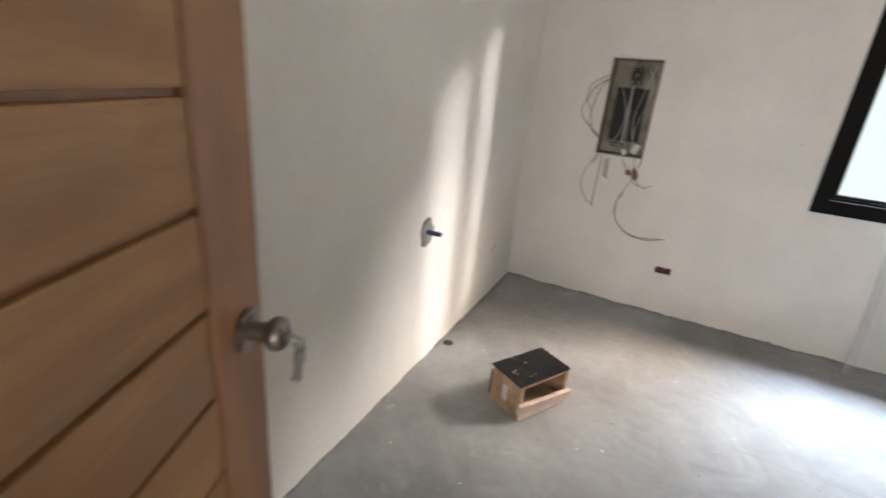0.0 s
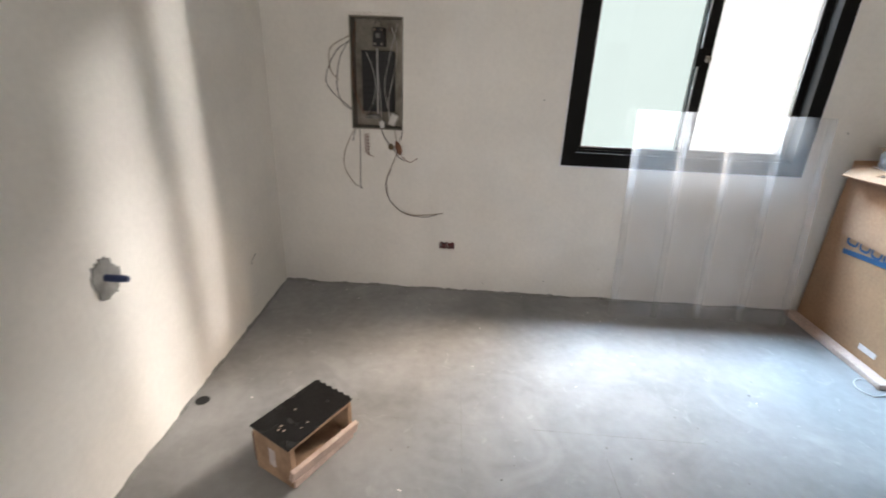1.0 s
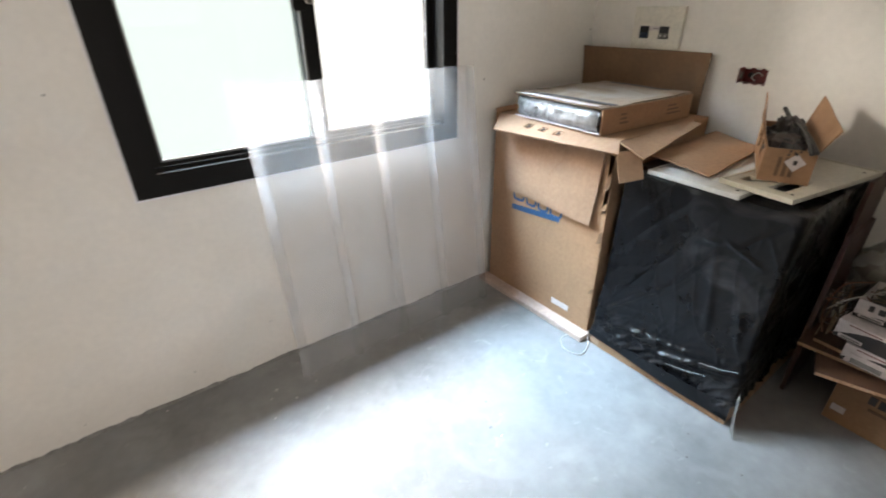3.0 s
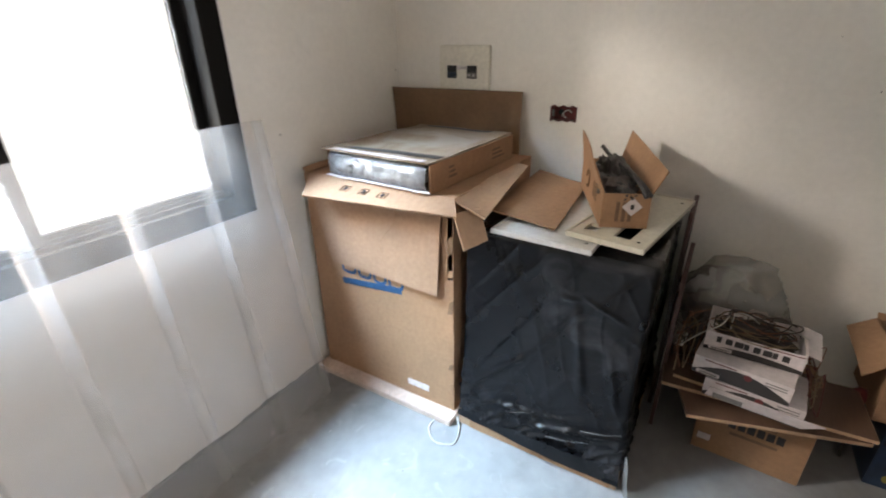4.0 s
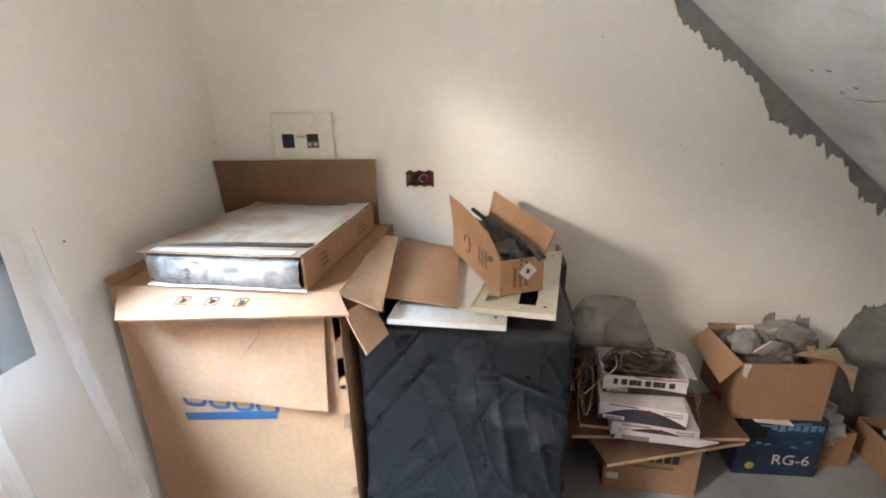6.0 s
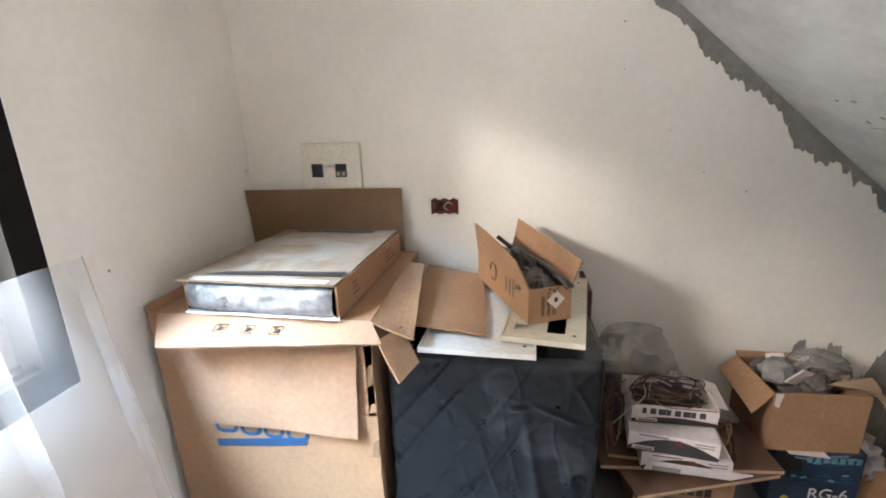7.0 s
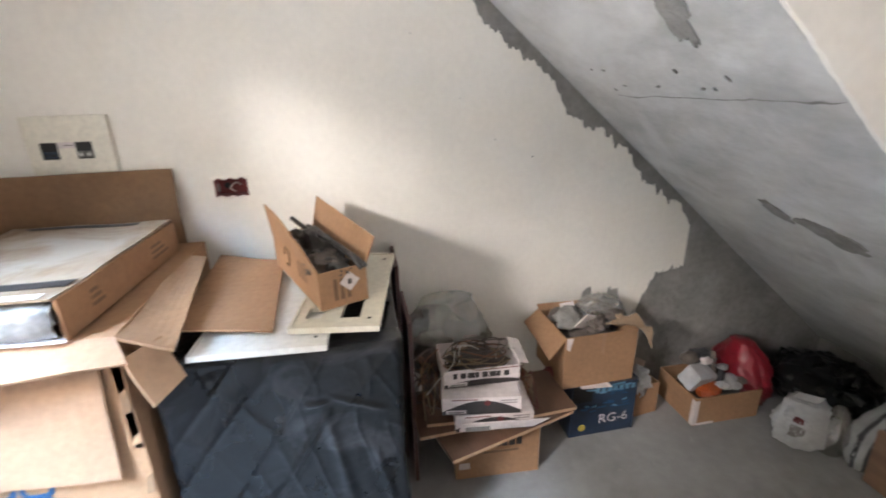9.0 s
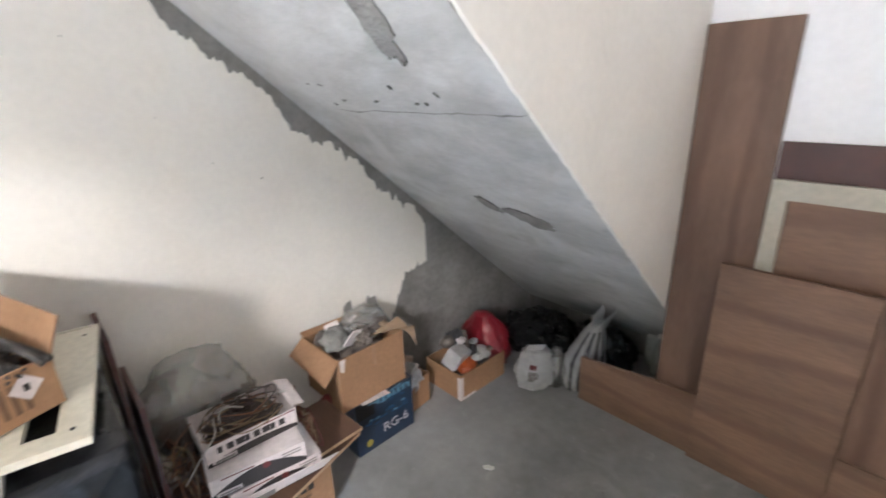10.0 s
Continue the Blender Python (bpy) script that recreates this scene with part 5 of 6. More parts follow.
def cable_box(m, label, opened=False, flap=False):
    c = thing("cable_box", label, "box", group="stacked cable boxes")
    c.matrix_world = m
    w, d, h = 0.178, 0.258, 0.064
    part("body", carton_body(w, d, h, 0.003, not opened), PAPER, c)
    # dark wavy band, bars for the lettering, and a red dot
    pts = [(-y * d, 0.004 + 0.052 * h / 0.07 * abs(0.5 - y) ** 1.2 * 1.2) for y in [k / 16 for k in range(17)]]
    upper = [(y, 0.012 + (0.012 if opened else 0.040) * math.sin(math.pi * min(1, max(0, (-y / d))))) for y, _ in pts]
    bm = prism([(y, 0.001) for y, _ in pts][::-1] + upper, "x", -0.0012, 0.0)
    part("dark_band", bm, PRINT_BLACK, c, "curved black printed band")
    if not opened:
        part("red_dot", rod((-0.0022, -d * 0.57, 0.044), (-0.001, -d * 0.57, 0.044), 0.0105), RED, c)
        for k in range(2):
            plate(-d * 0.95, -d * 0.74, 0.050 - 0.009 * k, 0.053 - 0.009 * k, 0.0, PRINT_GREY, c, "print_bar")
        plate(-d * 0.45, -d * 0.12, 0.055, 0.058, 0.0, RED, c, "red_line")
    else:
        for k in range(8):
            y = -d * (0.12 + 0.095 * k)
            plate(y - d * (0.05 + 0.02 * (k % 3)), y, 0.034 - 0.0008 * k, 0.054 - 0.0008 * k, 0.0, PRINT_BLACK, c, "print_bar")
        plate(-d * 0.98, -d * 0.55, 0.057, 0.060, 0.0, RED, c, "red_line")
    plate(-d * 0.30, -d * 0.05, 0.006, 0.018, -0.0013, PAPER, c, "label")
    plate(-d * 0.28, -d * 0.08, 0.009, 0.014, -0.0026, PRINT_GREY, c, "label_bar")
    if opened:
        # dark filling: packed wires, and the shade between them put into its colour
        part("wire_and_shade_mass", turned(lump(w * 0.42, d * 0.40, 0.034, 0.3, 2.6, 4, True, 4, 0.4), pose(w * 0.5, -d * 0.5, 0.006)), WIRE_DARK, c, "dark lump for packed wires and the shade between them", True)
        g = random.Random(8)
        for k in range(22):
            rr, sq = 0.05 + 0.05 * g.random(), 0.55 + 0.35 * g.random()
            ph, tilt, z = g.uniform(0, 6.3), 0.05 * g.random(), 0.036 + 0.0018 * k
            cx, cy = w * (0.44 + 0.12 * g.random()), -d * (0.40 + 0.18 * g.random())
            ring = [(max(0.006, min(w - 0.006, cx + rr * sq * math.cos(ph + t))), cy + rr * math.sin(ph + t) * 1.1, z + tilt * math.sin(t * 1.0 + ph * 2) * 0.6 + 0.012 * g.random()) for t in [2 * math.pi * q / 9 for q in range(8 + k % 3)]]
            part("coiled_wire", tube(ring, 0.0021, 5, 4), (WIRE_DARK, WIRE_DARK, WIRE_TAN, WIRE_DARK, WIRE_BROWN)[k % 5], c)
        # stiff bent ends that stand up from the coil
        for k, (x, y) in enumerate(((0.05, -0.06), (0.09, -0.10), (0.11, -0.16), (0.06, -0.19), (0.13, -0.05))):
            part("wire_end", tube([(x, y, 0.05), (x + 0.004, y - 0.004, 0.115 - 0.008 * k), (x + 0.012, y - 0.035, 0.118 - 0.008 * k), (x + 0.01, y - 0.07, 0.10 - 0.006 * k)], 0.0021, 5, 6), (WIRE_WHITE, WIRE_DARK, WIRE_DARK)[k % 3], c)
        part("wire_end", tube([(0.08, -0.05, 0.09), (-0.01, -0.03, 0.10), (-0.03, 0.02, 0.06), (-0.02, 0.06, 0.0)], 0.002, 5), WIRE_WHITE, c)
        part("wire_end", tube([(0.09, -0.05, 0.08), (0.0, -0.08, 0.072), (-0.012, -0.15, 0.068), (0.02, -0.23, 0.075)], 0.002, 5), WIRE_TAN, c)
        part("wire_end", tube([(0.12, 0.0, 0.08), (0.06, 0.06, 0.06), (0.0, 0.07, -0.02), (0.0, 0.05, -0.10)], 0.002, 5), WIRE_BROWN, c)
        part("side_flap", sheet((0.01, -d, h), (w, -d, h), (w - 0.005, -d - 0.045, h - 0.012), (0.02, -d - 0.035, h - 0.014), 0.003, 6, 3, 0.004, 2), PAPER, c, "white side flap")
    if flap:
        part("front_flap", sheet((-0.002, -0.01, 0.004), (-0.002, -d, 0.006), (-0.030, -d - 0.045, 0.055), (-0.012, -0.02, 0.045), 0.003, 8, 4, 0.004, 5), PAPER, c, "white flap bent outwards")
        plate(-0.11, -0.03, 0.018, 0.034, -0.020, PRINT_GREY, c, "label_bar")


cable_box(pose(3.275, -1.487, 0.308, 0, 0, -6), "white and black cable box at the bottom of a stack", False, True)
cable_box(pose(3.288, -1.445, 0.3735, 0, 0, -9), "white and black cable box with a red dot")
cable_box(pose(3.335, -1.462, 0.439, 0, 0, -2), "open white cable box full of coiled wires", True)
tw = thing("wire_tangle", "tangle of dark red and tan wires beside the cable boxes", "wire", (3.44, -1.47, 0.308))
for k in range(9):
    g = random.Random(40 + k)
    pts = [(g.uniform(-0.10, 0.12), 0.03 + g.uniform(-0.02, 0.07), max(0.003, 0.02 + 0.16 * g.random())) for _ in range(6)]
    pts[0] = (pts[0][0], pts[0][1], 0.003)
    part("wire", tube(pts, 0.0022, 5, 8), (WIRE_DARK, WIRE_BROWN, WIRE_DARK, WIRE_TAN)[k % 4], tw)
tw = thing("wire_tangle", "loose red wires between the cable boxes", "wire", (3.36, -1.765, 0.308))
for k in range(6):
    g = random.Random(60 + k)
    pts = [(g.uniform(-0.06, 0.16), g.uniform(-0.03, 0.02), max(0.003, 0.14 * g.random())) for _ in range(5)]
    pts[0] = (pts[0][0], pts[0][1], 0.003)
    part("wire", tube(pts, 0.002, 5, 8), (RED, WIRE_BROWN, WIRE_TAN)[k % 3], tw)


def sack(sx, sy, h, seed, neck=0.25, lean=(0, 0), u0=0.0, u1=1.0, v0=0.0, v1=1.0, off=0.0, amp=0.16, nu=56, nv=30):
    """A soft sack standing on its base, gathered towards the top; u runs round it, v upwards."""
    bm = bmesh.new()
    rows = []
    closed = u1 - u0 > 0.999
    cu = nu if closed else nu + 1
    for j in range(nv + 1):
        v = v0 + (v1 - v0) * j / nv
        prof = (0.82 + 0.35 * math.sin(math.pi * min(1, v * 1.05))) * (1 - (1 - neck) * max(0, (v - 0.45) / 0.55) ** 1.3)
        row = []
        for i in range(cu):
            a = 2 * math.pi * (u0 + (u1 - u0) * i / nu)
            q = Vector((math.cos(a) * 1.6, math.sin(a) * 1.6, v * 2.6 + seed))
            r = prof * (1 + amp * noise.noise(q) + amp * 0.6 * (abs(noise.noise(q * 2.7)) - 0.2) + amp * 0.55 * (abs(noise.noise(q * 6.1)) - 0.15)) * (1 + 0.10 * max(0, v - 0.5) * math.sin(9 * a + seed))
            row.append(bm.verts.new(((sx * r + off) * math.cos(a) + lean[0] * v * v, (sy * r + off) * math.sin(a) + lean[1] * v * v, h * v + 0.002)))
        rows.append(row)
    for r0, r1 in zip(rows, rows[1:]):
        for i in range(cu if closed else cu - 1):
            bm.faces.new((r0[i], r0[(i + 1) % cu], r1[(i + 1) % cu], r1[i]))
    if closed:
        bm.faces.new(rows[0][::-1])
        bm.faces.new(rows[-1])
    bmesh.ops.recalc_face_normals(bm, faces=bm.faces)
    return bm


g = thing("clear_bag", "dusty clear plastic bag with grey contents behind the cable boxes", "bag", (3.645, -1.535, 0.307))
part("film", sack(0.085, 0.150, 0.315, 2.2, 0.75), BAG_CLEAR, g, "", True)
part("contents", sack(0.070, 0.120, 0.15, 5.2, 0.7), RAG, g, "grey rolled contents", True)
part("roll", turned(rod((0, -0.11, 0), (0, 0.11, 0), 0.020), pose(-0.035, 0, 0.17)), PAPER, g, "pale roll inside the bag")
part("folded_film", turned(sack(0.07, 0.10, 0.12, 7.2, 0.8), pose(-0.005, 0.06, 0.15)), BAG_CLEAR, g, "", True)


def cable_reel_carton():
    c = thing("coax_carton", "dark blue carton of coaxial cable with pale lettering", "carton", (3.488, -2.004, 0.0), 1)
    w, d, h = 0.25, 0.288, 0.248
    part("body", carton_body(w, d, h, 0.005), NAVY, c)
    for k in range(7):
        plate(-0.275 + 0.026 * k, -0.258 + 0.026 * k, 0.205, 0.228, -0.0021, SKYBLUE, c, "print_bar", "light blue bar for lettering")
    plate(-0.09, -0.005, 0.168, 0.244, 0.0, BLACK, c, "print_panel")
    g = random.Random(31)
    for k in range(26):
        l, z = g.uniform(0.006, 0.030), g.uniform(0.115, 0.235)
        part("blue_sheen", turned(box(-0.0014 - 0.00002 * k, 0.0, -l, l, -0.0025, 0.0025 + 0.003 * g.random()), pose(0, -g.uniform(0.04, 0.245), z, g.uniform(-12, 12))), (BLUE, SKYBLUE, BLUE)[k % 3], c)
    part("emblem", rod((-0.0016, -0.055, 0.04), (0, -0.055, 0.04), 0.016), YELLOW, c)
    cu = bpy.data.curves.new("mark", "FONT")
    cu.body, cu.size, cu.extrude = "RG-6", 0.062, 0.0004
    tmp = bpy.data.objects.new("mark", cu)
    scene.collection.objects.link(tmp)
    me = bpy.data.meshes.new_from_object(tmp.evaluated_get(bpy.context.evaluated_depsgraph_get()))
    bpy.data.objects.remove(tmp)
    bm = bmesh.new()
    bm.from_mesh(me)
    bpy.data.meshes.remove(me)
    # letters read from -y to the right as seen from the room
    turned(bm, pose(-0.0018, -0.125, 0.052, 90, 0, -90))
    part("lettering", bm, PAPER, c, "pale letters RG-6")
    part("paper", sheet((-0.02, -0.03, 0.2505), (-0.035, -0.15, 0.2505), (0.06, -0.14, 0.2535), (0.05, -0.02, 0.2535), 0.001, 5, 5, 0.004, 3), PAPER, c, "white sheet on top")
    part("paper", sheet((-0.012, -0.17, 0.2505), (-0.010, -0.28, 0.2505), (0.06, -0.27, 0.2505), (0.05, -0.18, 0.2505), 0.001, 5, 5, 0.003, 8), GREY_FILM, c)


cable_reel_carton()


def scrap_carton():
    c = thing("scrap_carton", "open cardboard carton heaped with grey rags and scraps", "carton", (3.475, -1.953, 0.256), 2)
    w, d, h = 0.25, 0.305, 0.225
    part("body", carton_body(w, d, h, 0.005, False), CARD, c)
    part("side_flap", sheet((0.0, 0.0, h), (w, 0.0, h), (w - 0.03, 0.075, h - 0.035), (-0.012, 0.070, h - 0.070), 0.004, 6, 4, 0.008, 2), CARD, c, "side flap bent outwards")
    part("rear_flap", sheet((w, 0, h), (w, -d, h), (w + 0.012, -d, h + 0.012), (w + 0.018, 0, h + 0.016), 0.004, 6, 4, 0.004, 5), CARD, c)
    part("tape", sheet((-0.0025, -0.15, h), (-0.0025, -0.165, h), (-0.0025, -0.165, 0.13), (-0.0025, -0.15, 0.15), 0.001, 2, 4, 0.001, 2), CARD_FADED, c)
    part("tape", sheet((-0.0025, -0.005, h), (-0.0025, -0.03, h), (-0.0025, -0.02, 0.17), (-0.0025, -0.005, 0.18), 0.001, 2, 4, 0.001, 2), PAPER, c, "torn clear tape")
    part("rag_heap", turned(lump(0.105, 0.130, 0.078, 0.3, 2.5, 8, True, 5, 0.3), pose(0.13, -0.16, 0.08)), RAG, c, "grey dusty rags", True)
    g = random.Random(21)
    for k in range(13):
        m = (RAG, MORTAR, DARK_FOAM, TAN_RAG, WHITE_FILM, RAG)[k % 6]
        part("scrap", turned(lump(g.uniform(0.018, 0.04), g.uniform(0.02, 0.05), g.uniform(0.012, 0.026), 0.5, 2.4, 30 + k, True, 4, 0.5), pose(g.uniform(0.04, 0.21), -g.uniform(0.05, 0.27), h - 0.02 + 0.035 * g.random(), g.uniform(-30, 30), g.uniform(-30, 30), g.uniform(0, 180))), m, c, "", True)
    for k in range(5):
        x, y = g.uniform(0.05, 0.2), -g.uniform(0.06, 0.25)
        part("scrap_sheet", sheet((x, y, h), (x + 0.05, y - 0.01, h + 0.03), (x + 0.03, y - 0.06, h + 0.05), (x - 0.02, y - 0.05, h + 0.015), 0.002, 7, 7, 0.03, k), (PAPER, RAG, CARD_DUSTY)[k % 3], c)
    part("mortar_lump", turned(lump(0.045, 0.05, 0.05, 0.25, 2, 4, True, 4, 0.2), pose(0.10, -0.055, h - 0.01)), MORTAR, c, "cement-grey bundle", True)
    part("white_card", turned(box(-0.003, 0.003, -0.032, 0.032, -0.04, 0.04, 0.002), pose(0.055, -0.105, h + 0.03, 25, -28, 10)), PAPER, c, "white card with a hole")
    part("tool", turned(rod((0, -0.05, 0), (0, 0.05, 0), 0.016), pose(0.08, -0.19, h + 0.03, 20, 0, 15)), CHROME, c, "shiny metal pipe piece")
    part("dark_scrap", turned(lump(0.035, 0.055, 0.02, 0.4, 2, 6, True, 4, 0.3), pose(0.08, -0.17, h + 0.005)), DARK_FOAM, c, "", True)
    part("rag", turned(lump(0.05, 0.075, 0.03, 0.4, 2.3, 11, True, 4, 0.3), pose(0.11, -0.22, h + 0.01)), RAG, c, "", True)
    part("tan_rag", sheet((0.02, -0.17, h + 0.030), (-0.012, -0.345, h + 0.004), (-0.006, -0.372, h - 0.095), (0.03, -0.30, h + 0.05), 0.006, 18, 14, 0.045, 6), TAN_RAG, c, "tan rag hanging over the edge")
    part("clear_film", turned(lump(0.065, 0.08, 0.035, 0.35, 2.4, 15, True, 5, 0.3), pose(0.13, -0.21, h + 0.025)), BAG_CLEAR, c, "crumpled clear film", True)


scrap_carton()
r = thing("red_trowel", "dark red tool on a thin shaft leaning behind the blue carton", "tool", (3.58, -1.955, 0.0))
part("handle", rod((0.0, 0.0, 0.0), (-0.01, 0.015, 0.25), 0.006), WIRE_DARK, r, "thin dark shaft")
part("blade", turned(lump(0.020, 0.026, 0.032, 0.2, 2, 4, False, 3), pose(-0.01, 0.022, 0.235)), RED, r, "", True)


def small_carton():
    c = thing("small_carton", "small brown carton with crumpled white film", "carton", (3.545, -2.318, 0.0), 8)
    part("body", carton_body(0.19, 0.135, 0.15, 0.004, False), CARD, c)
    part("film", turned(lump(0.055, 0.06, 0.07, 0.4, 2.4, 3, True, 4, 0.35), pose(0.045, -0.045, 0.09)), WHITE_FILM, c, "crumpled white film", True)
    part("jar", turned(rod((0, 0, -0.04), (0, 0, 0.04), 0.026), pose(0.10, -0.095, 0.17, 20, 10)), PINKISH, c)
    part("dark_scrap", turned(lump(0.06, 0.05, 0.04, 0.4, 2.4, 9, True, 4, 0.3), pose(0.10, -0.07, 0.10)), DARK_FOAM, c, "", True)


small_carton()


def mixed_carton():
    c = thing("low_carton", "low open carton of mixed packets with a white taped corner", "carton", (3.444, -2.54, 0.0), 0)
    w, d, h = 0.24, 0.315, 0.135
    part("body", carton_body(w, d, h, 0.005, False), CARD, c)
    part("corner_tape", box(-0.0015, 0.0, -0.018, 0.001, 0.004, h - 0.01), PAPER, c, "white taped corner")
    part("corner_tape", box(0.0, 0.02, 0.0, 0.0015, 0.004, h - 0.01), PAPER, c)
    part("white_strip", box(-0.002, 0.0, -0.10, -0.018, 0.002, 0.012), PAPER, c)
    part("white_packet", turned(box(-0.040, 0.040, -0.062, 0.062, -0.045, 0.045, 0.012), pose(0.085, -0.060, 0.180, 14, -24, 12)), WHITE_FILM, c, "white packet")
    part("packet_print", turned(box(-0.002, 0.0, -0.02, 0.02, -0.016, 0.016, 0.001), pose(0.042, -0.062, 0.186, 14, -24, 12)), SKYBLUE, c)
    part("black_case", turned(box(-0.05, 0.05, -0.045, 0.045, -0.03, 0.03, 0.008), pose(0.12, -0.125, 0.155, 12, 18, 25)), BLACK, c, "black case")
    part("grey_packet", turned(box(-0.04, 0.04, -0.035, 0.035, -0.02, 0.02, 0.006), pose(0.09, -0.15, 0.155, -18, 22, 40)), GREY_FILM, c)
    part("orange_pouch", turned(lump(0.042, 0.066, 0.022, 0.25, 2, 7, True, 4, 0.2), pose(0.045, -0.09, 0.128, 0, 0, 25)), ORANGE, c, "orange pouch", True)
    part("white_rag", turned(lump(0.045, 0.055, 0.025, 0.35, 2.4, 13, True, 4, 0.25), pose(0.065, -0.20, 0.128)), WHITE_FILM, c, "white rag", True)
    part("dark_scrap", turned(lump(0.09, 0.13, 0.06, 0.3, 2, 17, True, 4, 0.25), pose(0.12, -0.16, 0.06)), DARK_FOAM, c, "", True)
    part("lens", turned(lump(0.03, 0.04, 0.03, 0.2, 2, 2, True, 3), pose(0.15, -0.06, 0.21)), RAG, c, "", True)
    part("grey_film", turned(lump(0.05, 0.06, 0.045, 0.4, 2.4, 23, True, 4, 0.4), pose(0.17, -0.14, 0.17)), GREY_FILM, c, "crumpled grey film", True)
    part("strip", sheet((0.06, -0.11, 0.17), (0.05, -0.125, 0.17), (0.13, -0.17, 0.26), (0.14, -0.155, 0.265), 0.004, 8, 3, 0.01, 5), RAG, c, "grey strip standing up")
    for k, (x, y, z, m) in enumerate(((0.03, -0.14, 0.150, WHITE_FILM), (0.05, -0.25, 0.140, RAG), (0.09, -0.10, 0.235, PAPER), (0.12, -0.22, 0.165, WHITE_FILM), (0.16, -0.28, 0.16, DARK_FOAM))):
        part("scrap", turned(lump(0.022, 0.03, 0.016, 0.45, 2.4, 50 + k, True, 3, 0.4), pose(x, y, z, 10 * k, 15, 30 * k)), m, c, "", True)


mixed_carton()
g = thing("red_bag", "bulging red plastic bag beside the low carton", "bag", (3.60, -2.905, 0.0))
part("film", sack(0.135, 0.085, 0.29, 3.3, 0.5, (-0.01, 0.05), amp=0.3), RED_BAG, g, "", True)
g = thing("black_bag", "black plastic rubbish bag lying under the stair", "bag", (3.44, -3.165, 0.0))
part("film", lump(0.22, 0.165, 0.130, 0.18, 2.2, 6, True, 5, 0.18), BLACK_PLASTIC, g, "", True)
part("gathered_neck", turned(lump(0.05, 0.05, 0.05, 0.4, 2.6, 5, True, 4, 0.5), pose(-0.10, 0.02, 0.19)), BLACK_PLASTIC, g, "tied neck of the bag", True)
g = thing("black_bag", "black plastic rubbish bag in the dark corner", "bag", (3.12, -3.225, 0.0))
part("film", lump(0.175, 0.13, 0.145, 0.18, 2.2, 9, True, 5, 0.2), BLACK_PLASTIC, g, "", True)
part("gathered_neck", turned(lump(0.045, 0.05, 0.045, 0.4, 2.6, 12, True, 4, 0.5), pose(0.02, 0.04, 0.215)), BLACK_PLASTIC, g, "tied neck of the bag", True)

g = thing("white_bag", "small crumpled white plastic bag with a red mark", "bag", (3.275, -2.875, 0.0), -50)
WB = (0.050, 0.078, 0.205, 9.1, 0.95, (0.0, 0.0))
part("film", sack(*WB, amp=0.34), WHITE_FILM, g, "", True)
part("red_mark", sack(*WB, 0.45, 0.51, 0.60, 0.72, 0.002, 0.34, 8, 8), RED, g, "red printed mark", True)
part("grey_mark", sack(*WB, 0.44, 0.53, 0.30, 0.55, 0.002, 0.34, 8, 8), PRINT_GREY, g, "grey printed mark", True)
part("crumpled_film", sheet((-0.045, 0.075, 0.02), (-0.035, -0.085, 0.03), (-0.03, -0.075, 0.20), (-0.05, 0.07, 0.215), 0.002, 16, 16, 0.045, 17), WHITE_FILM, g, "crumpled front of the bag")
part("crumpled_film", sheet((0.0, -0.06, 0.01), (0.045, -0.10, 0.012), (0.03, -0.095, 0.16), (-0.02, -0.07, 0.19), 0.002, 12, 14, 0.045, 29), WHITE_FILM, g, "crumpled side of the bag")
part("handle_loop", sheet((0.0, 0.05, 0.20), (0.0, -0.03, 0.205), (-0.02, -0.05, 0.245), (-0.01, 0.03, 0.235), 0.002, 8, 5, 0.025, 8), WHITE_FILM, g, "crumpled handle of the bag")
g = thing("clear_bag", "limp clear plastic bag on the floor beside the white bag", "bag", (3.215, -2.965, 0.0))
part("film", sack(0.05, 0.05, 0.20, 4.1, 0.4, amp=0.25), BAG_CLEAR, g, "", True)

g = thing("striped_sack", "white sack with dark grey stripes slumped behind a board", "sack", (3.125, -3.055, 0.0), 0)
SK = (0.075, 0.105, 0.31, 6.4, 0.40, (-0.02, -0.10))
part("film", sack(*SK, amp=0.20), WHITE_FILM, g, "", True)
for u in (0.24, 0.33, 0.42, 0.51):
    part("stripe", sack(*SK, u - 0.018, u + 0.022, 0.0, 0.90, 0.0022, 0.20, 6, 26), GREY_FILM, g, "dark grey stripe", True)
part("gathered_neck", sheet((-0.05, -0.05, 0.275), (-0.04, -0.17, 0.285), (-0.06, -0.19, 0.385), (-0.07, -0.05, 0.365), 0.003, 12, 10, 0.05, 3), WHITE_FILM, g, "crumpled white top")
part("gathered_neck", sheet((-0.02, -0.02, 0.25), (-0.03, -0.12, 0.29), (0.0, -0.13, 0.385), (0.0, -0.04, 0.35), 0.003, 12, 10, 0.06, 9), WHITE_FILM, g, "crumpled white edge of the top")

# ---- boards against the bright wall ----
def grain_board(name, label, x0, x1, y0, y1, z0, z1, material, group="boards against the wall", bevel=0.002):
    b = thing(name, label, "board", (x0, y0, 0), group=group)
    part("panel", box(0, x1 - x0, 0, y1 - y0, z0, z1, bevel), material, b)
    return b


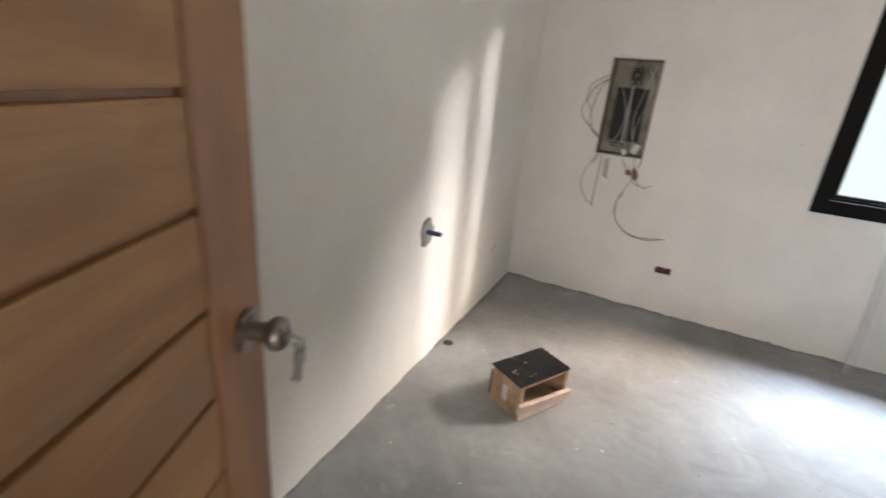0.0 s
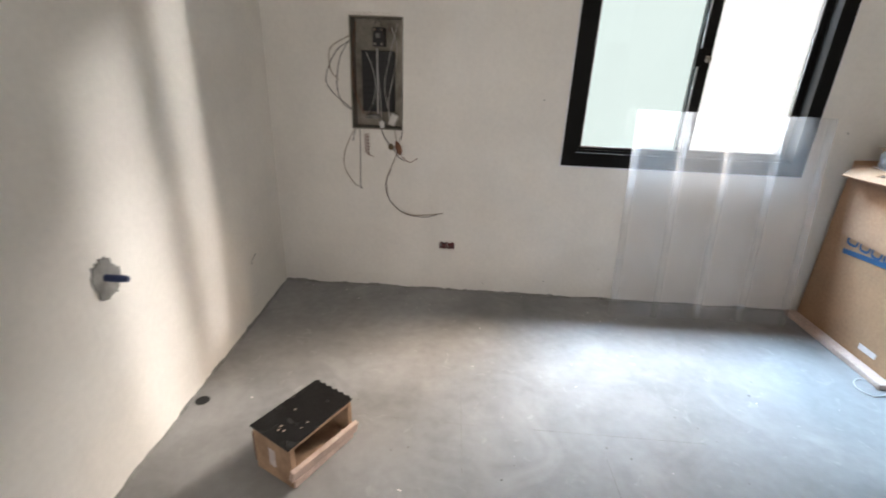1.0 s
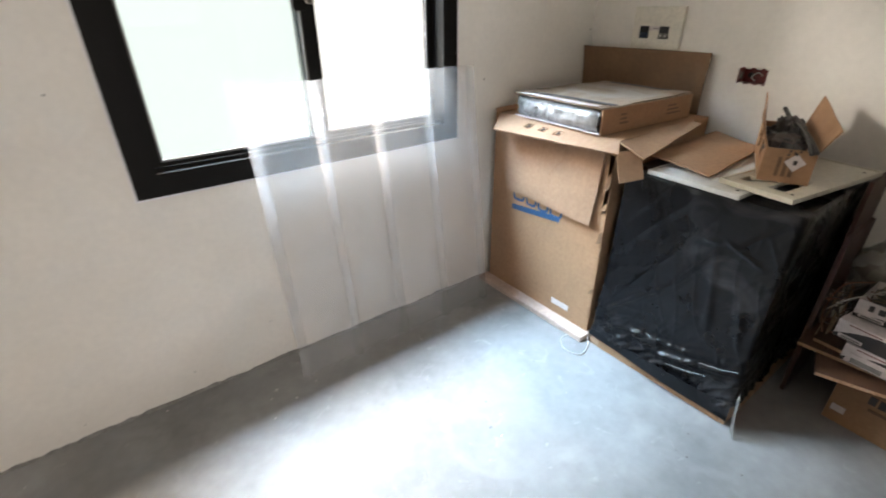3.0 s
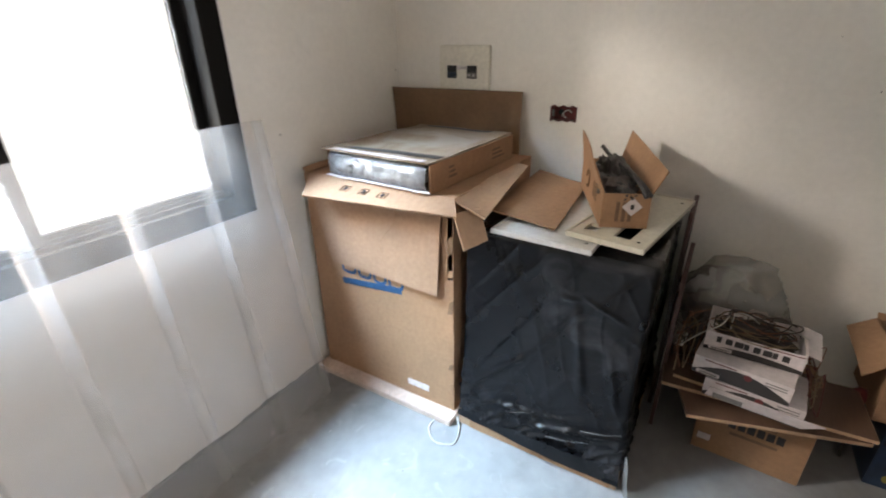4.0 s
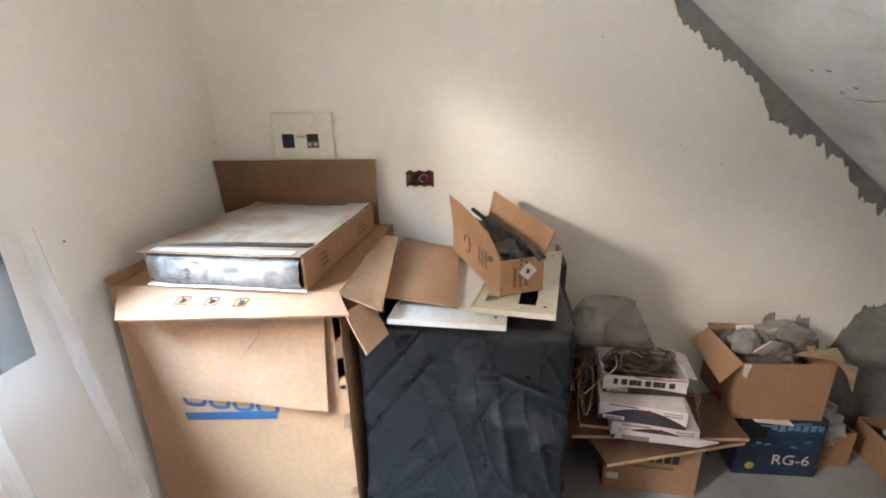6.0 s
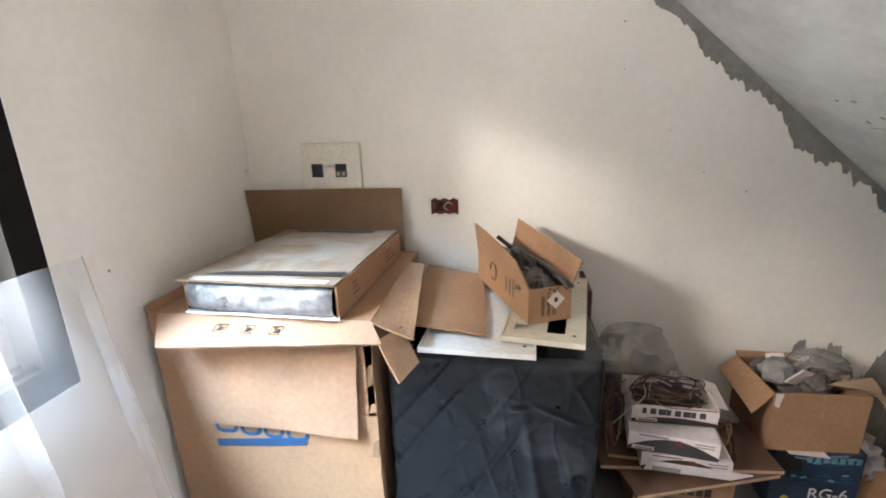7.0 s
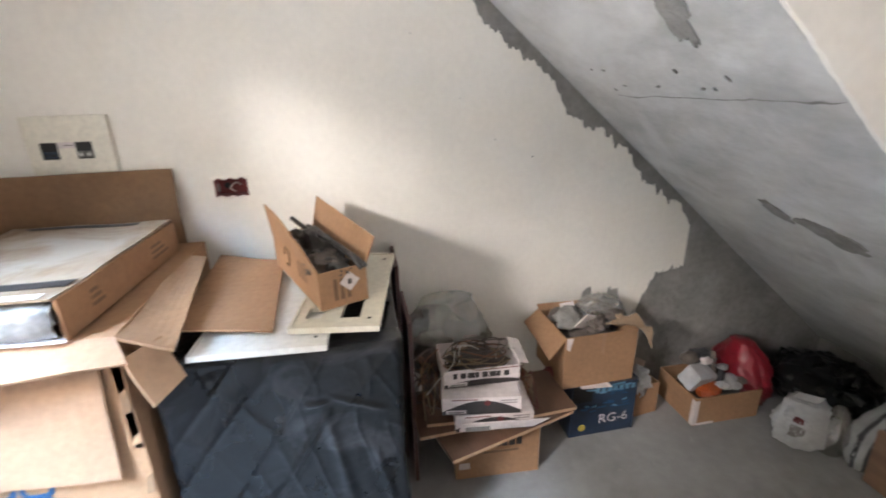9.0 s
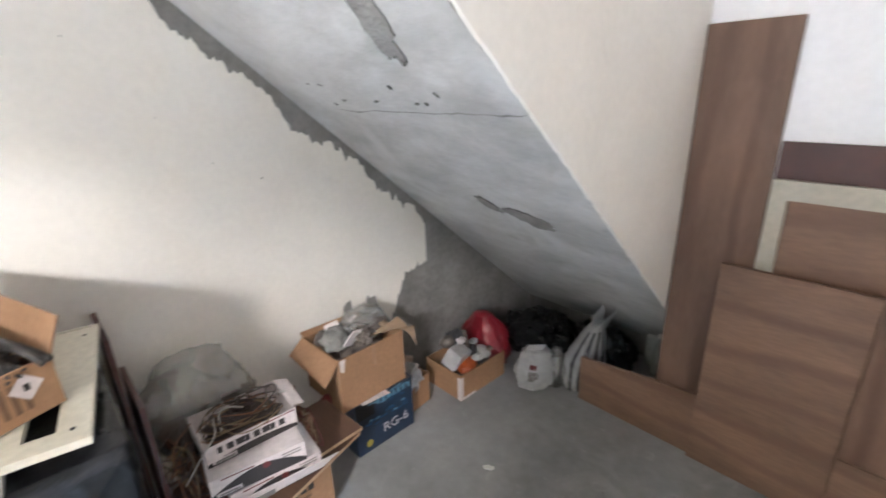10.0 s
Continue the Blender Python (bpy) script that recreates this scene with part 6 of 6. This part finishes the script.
grain_board("tall_board", "tall brown laminate board standing upright in the corner", 2.502, 2.752, -2.992, -2.974, 0.0, 1.56, BOARD)
low = thing("low_board", "low brown laminate board standing on its long edge", "board", (2.585, -2.966, 0), group="boards against the wall")
part("panel", prism([(0, 0), (0.487, 0), (0.492, 0.218), (0.0, 0.272)], "y", 0.0, 0.018), BOARD_WIDE, low)
grain_board("wide_board", "wide brown laminate board with crosswise wood grain, leaning on others", 2.175, 2.585, -2.948, -2.929, 0.0, 0.815, BOARD_WIDE)
grain_board("back_board", "brown laminate board set back behind another", 1.75, 2.172, -2.956, -2.940, 0.0, 0.80, BOARD)
grain_board("back_board", "brown board strip lying at the foot of other boards", 1.75, 2.172, -2.939, -2.926, 0.0, 0.265, BOARD_WIDE)
grain_board("red_board", "dark red laminate board against the wall", 2.16, 2.498, -2.998, -2.988, 0.0, 1.216, BOARD_RED)
grain_board("red_board", "reddish brown laminate board against the wall", 1.80, 2.155, -2.998, -2.986, 0.0, 1.212, BOARD)
f = thing("cabinet_door", "beige framed cabinet door with a brown panel, stood against the wall", "door", (1.95, -2.984, 0), group="boards against the wall")
part("frame", wall_grid([0, 0.048, 0.50, 0.548], [0, 0.06, 1.045, 1.105], lambda u, z: 0.048 < u < 0.50 and 0.06 < z < 1.045, "y", 0.0, 0.022), BEIGE, f, "beige lacquered frame")
part("panel", box(0.049, 0.499, 0.004, 0.012, 0.061, 1.044), BOARD_WIDE, f, "brown inset panel")
pt = thing("white_bottle", "white plastic bottle standing on the floor before the concrete stub", "bottle", (2.90, -3.395, 0.0))
part("bottle", sack(0.030, 0.030, 0.20, 1.0, 0.5, amp=0.02), WHITE_FILM, pt, "", True)
part("cap", rod((0, 0, 0.198), (0, 0, 0.22), 0.014), WHITE, pt)

# ---- specks on the floor ----
fl = thing("paint_flake", "small white flake lying on the floor", "flake", (3.09, -2.333, 0.0), 30)
part("flake", lump(0.022, 0.012, 0.003, 0.25, 2, 2, True, 3), WHITE, fl)
bm = bmesh.new()
rng = random.Random(12)
for k in range(70):
    x, y, r = rng.uniform(0.15, 2.9), rng.uniform(-2.7, -0.05), rng.uniform(0.001, 0.0045)
    if k % 4 == 0:
        y = -abs(rng.gauss(0, 0.12)) - 0.02
    sub = bmesh.ops.create_icosphere(bm, subdivisions=1, radius=1.0)
    bmesh.ops.transform(bm, matrix=Matrix.Translation((x, y, 0.0008)) @ Matrix.Rotation(rng.uniform(0, 6), 4, "Z") @ Matrix.Diagonal((r * rng.uniform(0.8, 2.2), r, 0.0012, 1)), verts=sub["verts"])
ob = part("floor_specks", bm, PAPER)
tagged(ob, "pale paint specks and grit scattered on the cement floor", "grit", "", "stuff")
bm = bmesh.new()
for k in range(60):
    x, y, r = rng.uniform(0.2, 3.0), rng.uniform(-2.6, -0.08), rng.uniform(0.002, 0.006)
    sub = bmesh.ops.create_icosphere(bm, subdivisions=1, radius=1.0)
    bmesh.ops.transform(bm, matrix=Matrix.Translation((x, y, 0.001)) @ Matrix.Diagonal((r, r * rng.uniform(0.5, 1.2), 0.002, 1)), verts=sub["verts"])
ob = part("floor_crumbs", bm, MORTAR)
tagged(ob, "dark cement crumbs scattered on the floor", "grit", "", "stuff")
bm = bmesh.new()
for x, z, r in ((1.46, 1.135, 0.004), (1.58, 0.10, 0.004), (1.89, 0.20, 0.003), (3.01, 1.04, 0.005), (3.73, 1.22, 0.004), (1.22, 0.06, 0.003)):
    box(x - r * 0.6, x + r * 0.5, -0.0016, 0.001, z - r * 0.6, z + r * 0.8, bm=bm)
for y, z, r in ((-1.75, 1.19, 0.003), (-1.90, 1.12, 0.004), (-1.44, 1.70, 0.004), (-1.45, 1.55, 0.003), (-1.62, 1.34, 0.002)):
    box(3.7534, 3.756, y - r * 0.6, y + r * 0.6, z - r * 0.6, z + r * 0.8, bm=bm)
tagged(part("wall_specks", bm, MORTAR), "small dark specks and pits on the painted walls", "specks", "", "stuff")
bm = bmesh.new()
for x0, y0, x1, y1, w in ((0.70, -1.108, 1.30, -1.128, 0.0016), (1.40, -1.122, 2.05, -1.128, 0.002), (1.112, -0.90, 1.128, -1.36, 0.0018), (1.648, -1.24, 1.655, -1.48, 0.0015)):
    prev = None
    for k in range(31):
        c = Vector((x0, y0, 0.0)).lerp(Vector((x1, y1, 0.0)), k / 30)
        side = Vector((y0 - y1, x1 - x0, 0)).normalized() * w * (0.5 + abs(noise.noise(c * 9)))
        cur = [bm.verts.new(c + side + Vector((0, 0, 0.0007))), bm.verts.new(c - side + Vector((0, 0, 0.0007)))]
        if prev:
            bm.faces.new((prev[0], prev[1], cur[1], cur[0]))
        prev = cur
tagged(part("floor_joint_lines", bm, CONCRETE), "faint pale trowel lines in the cement floor", "lines", "", "stuff")
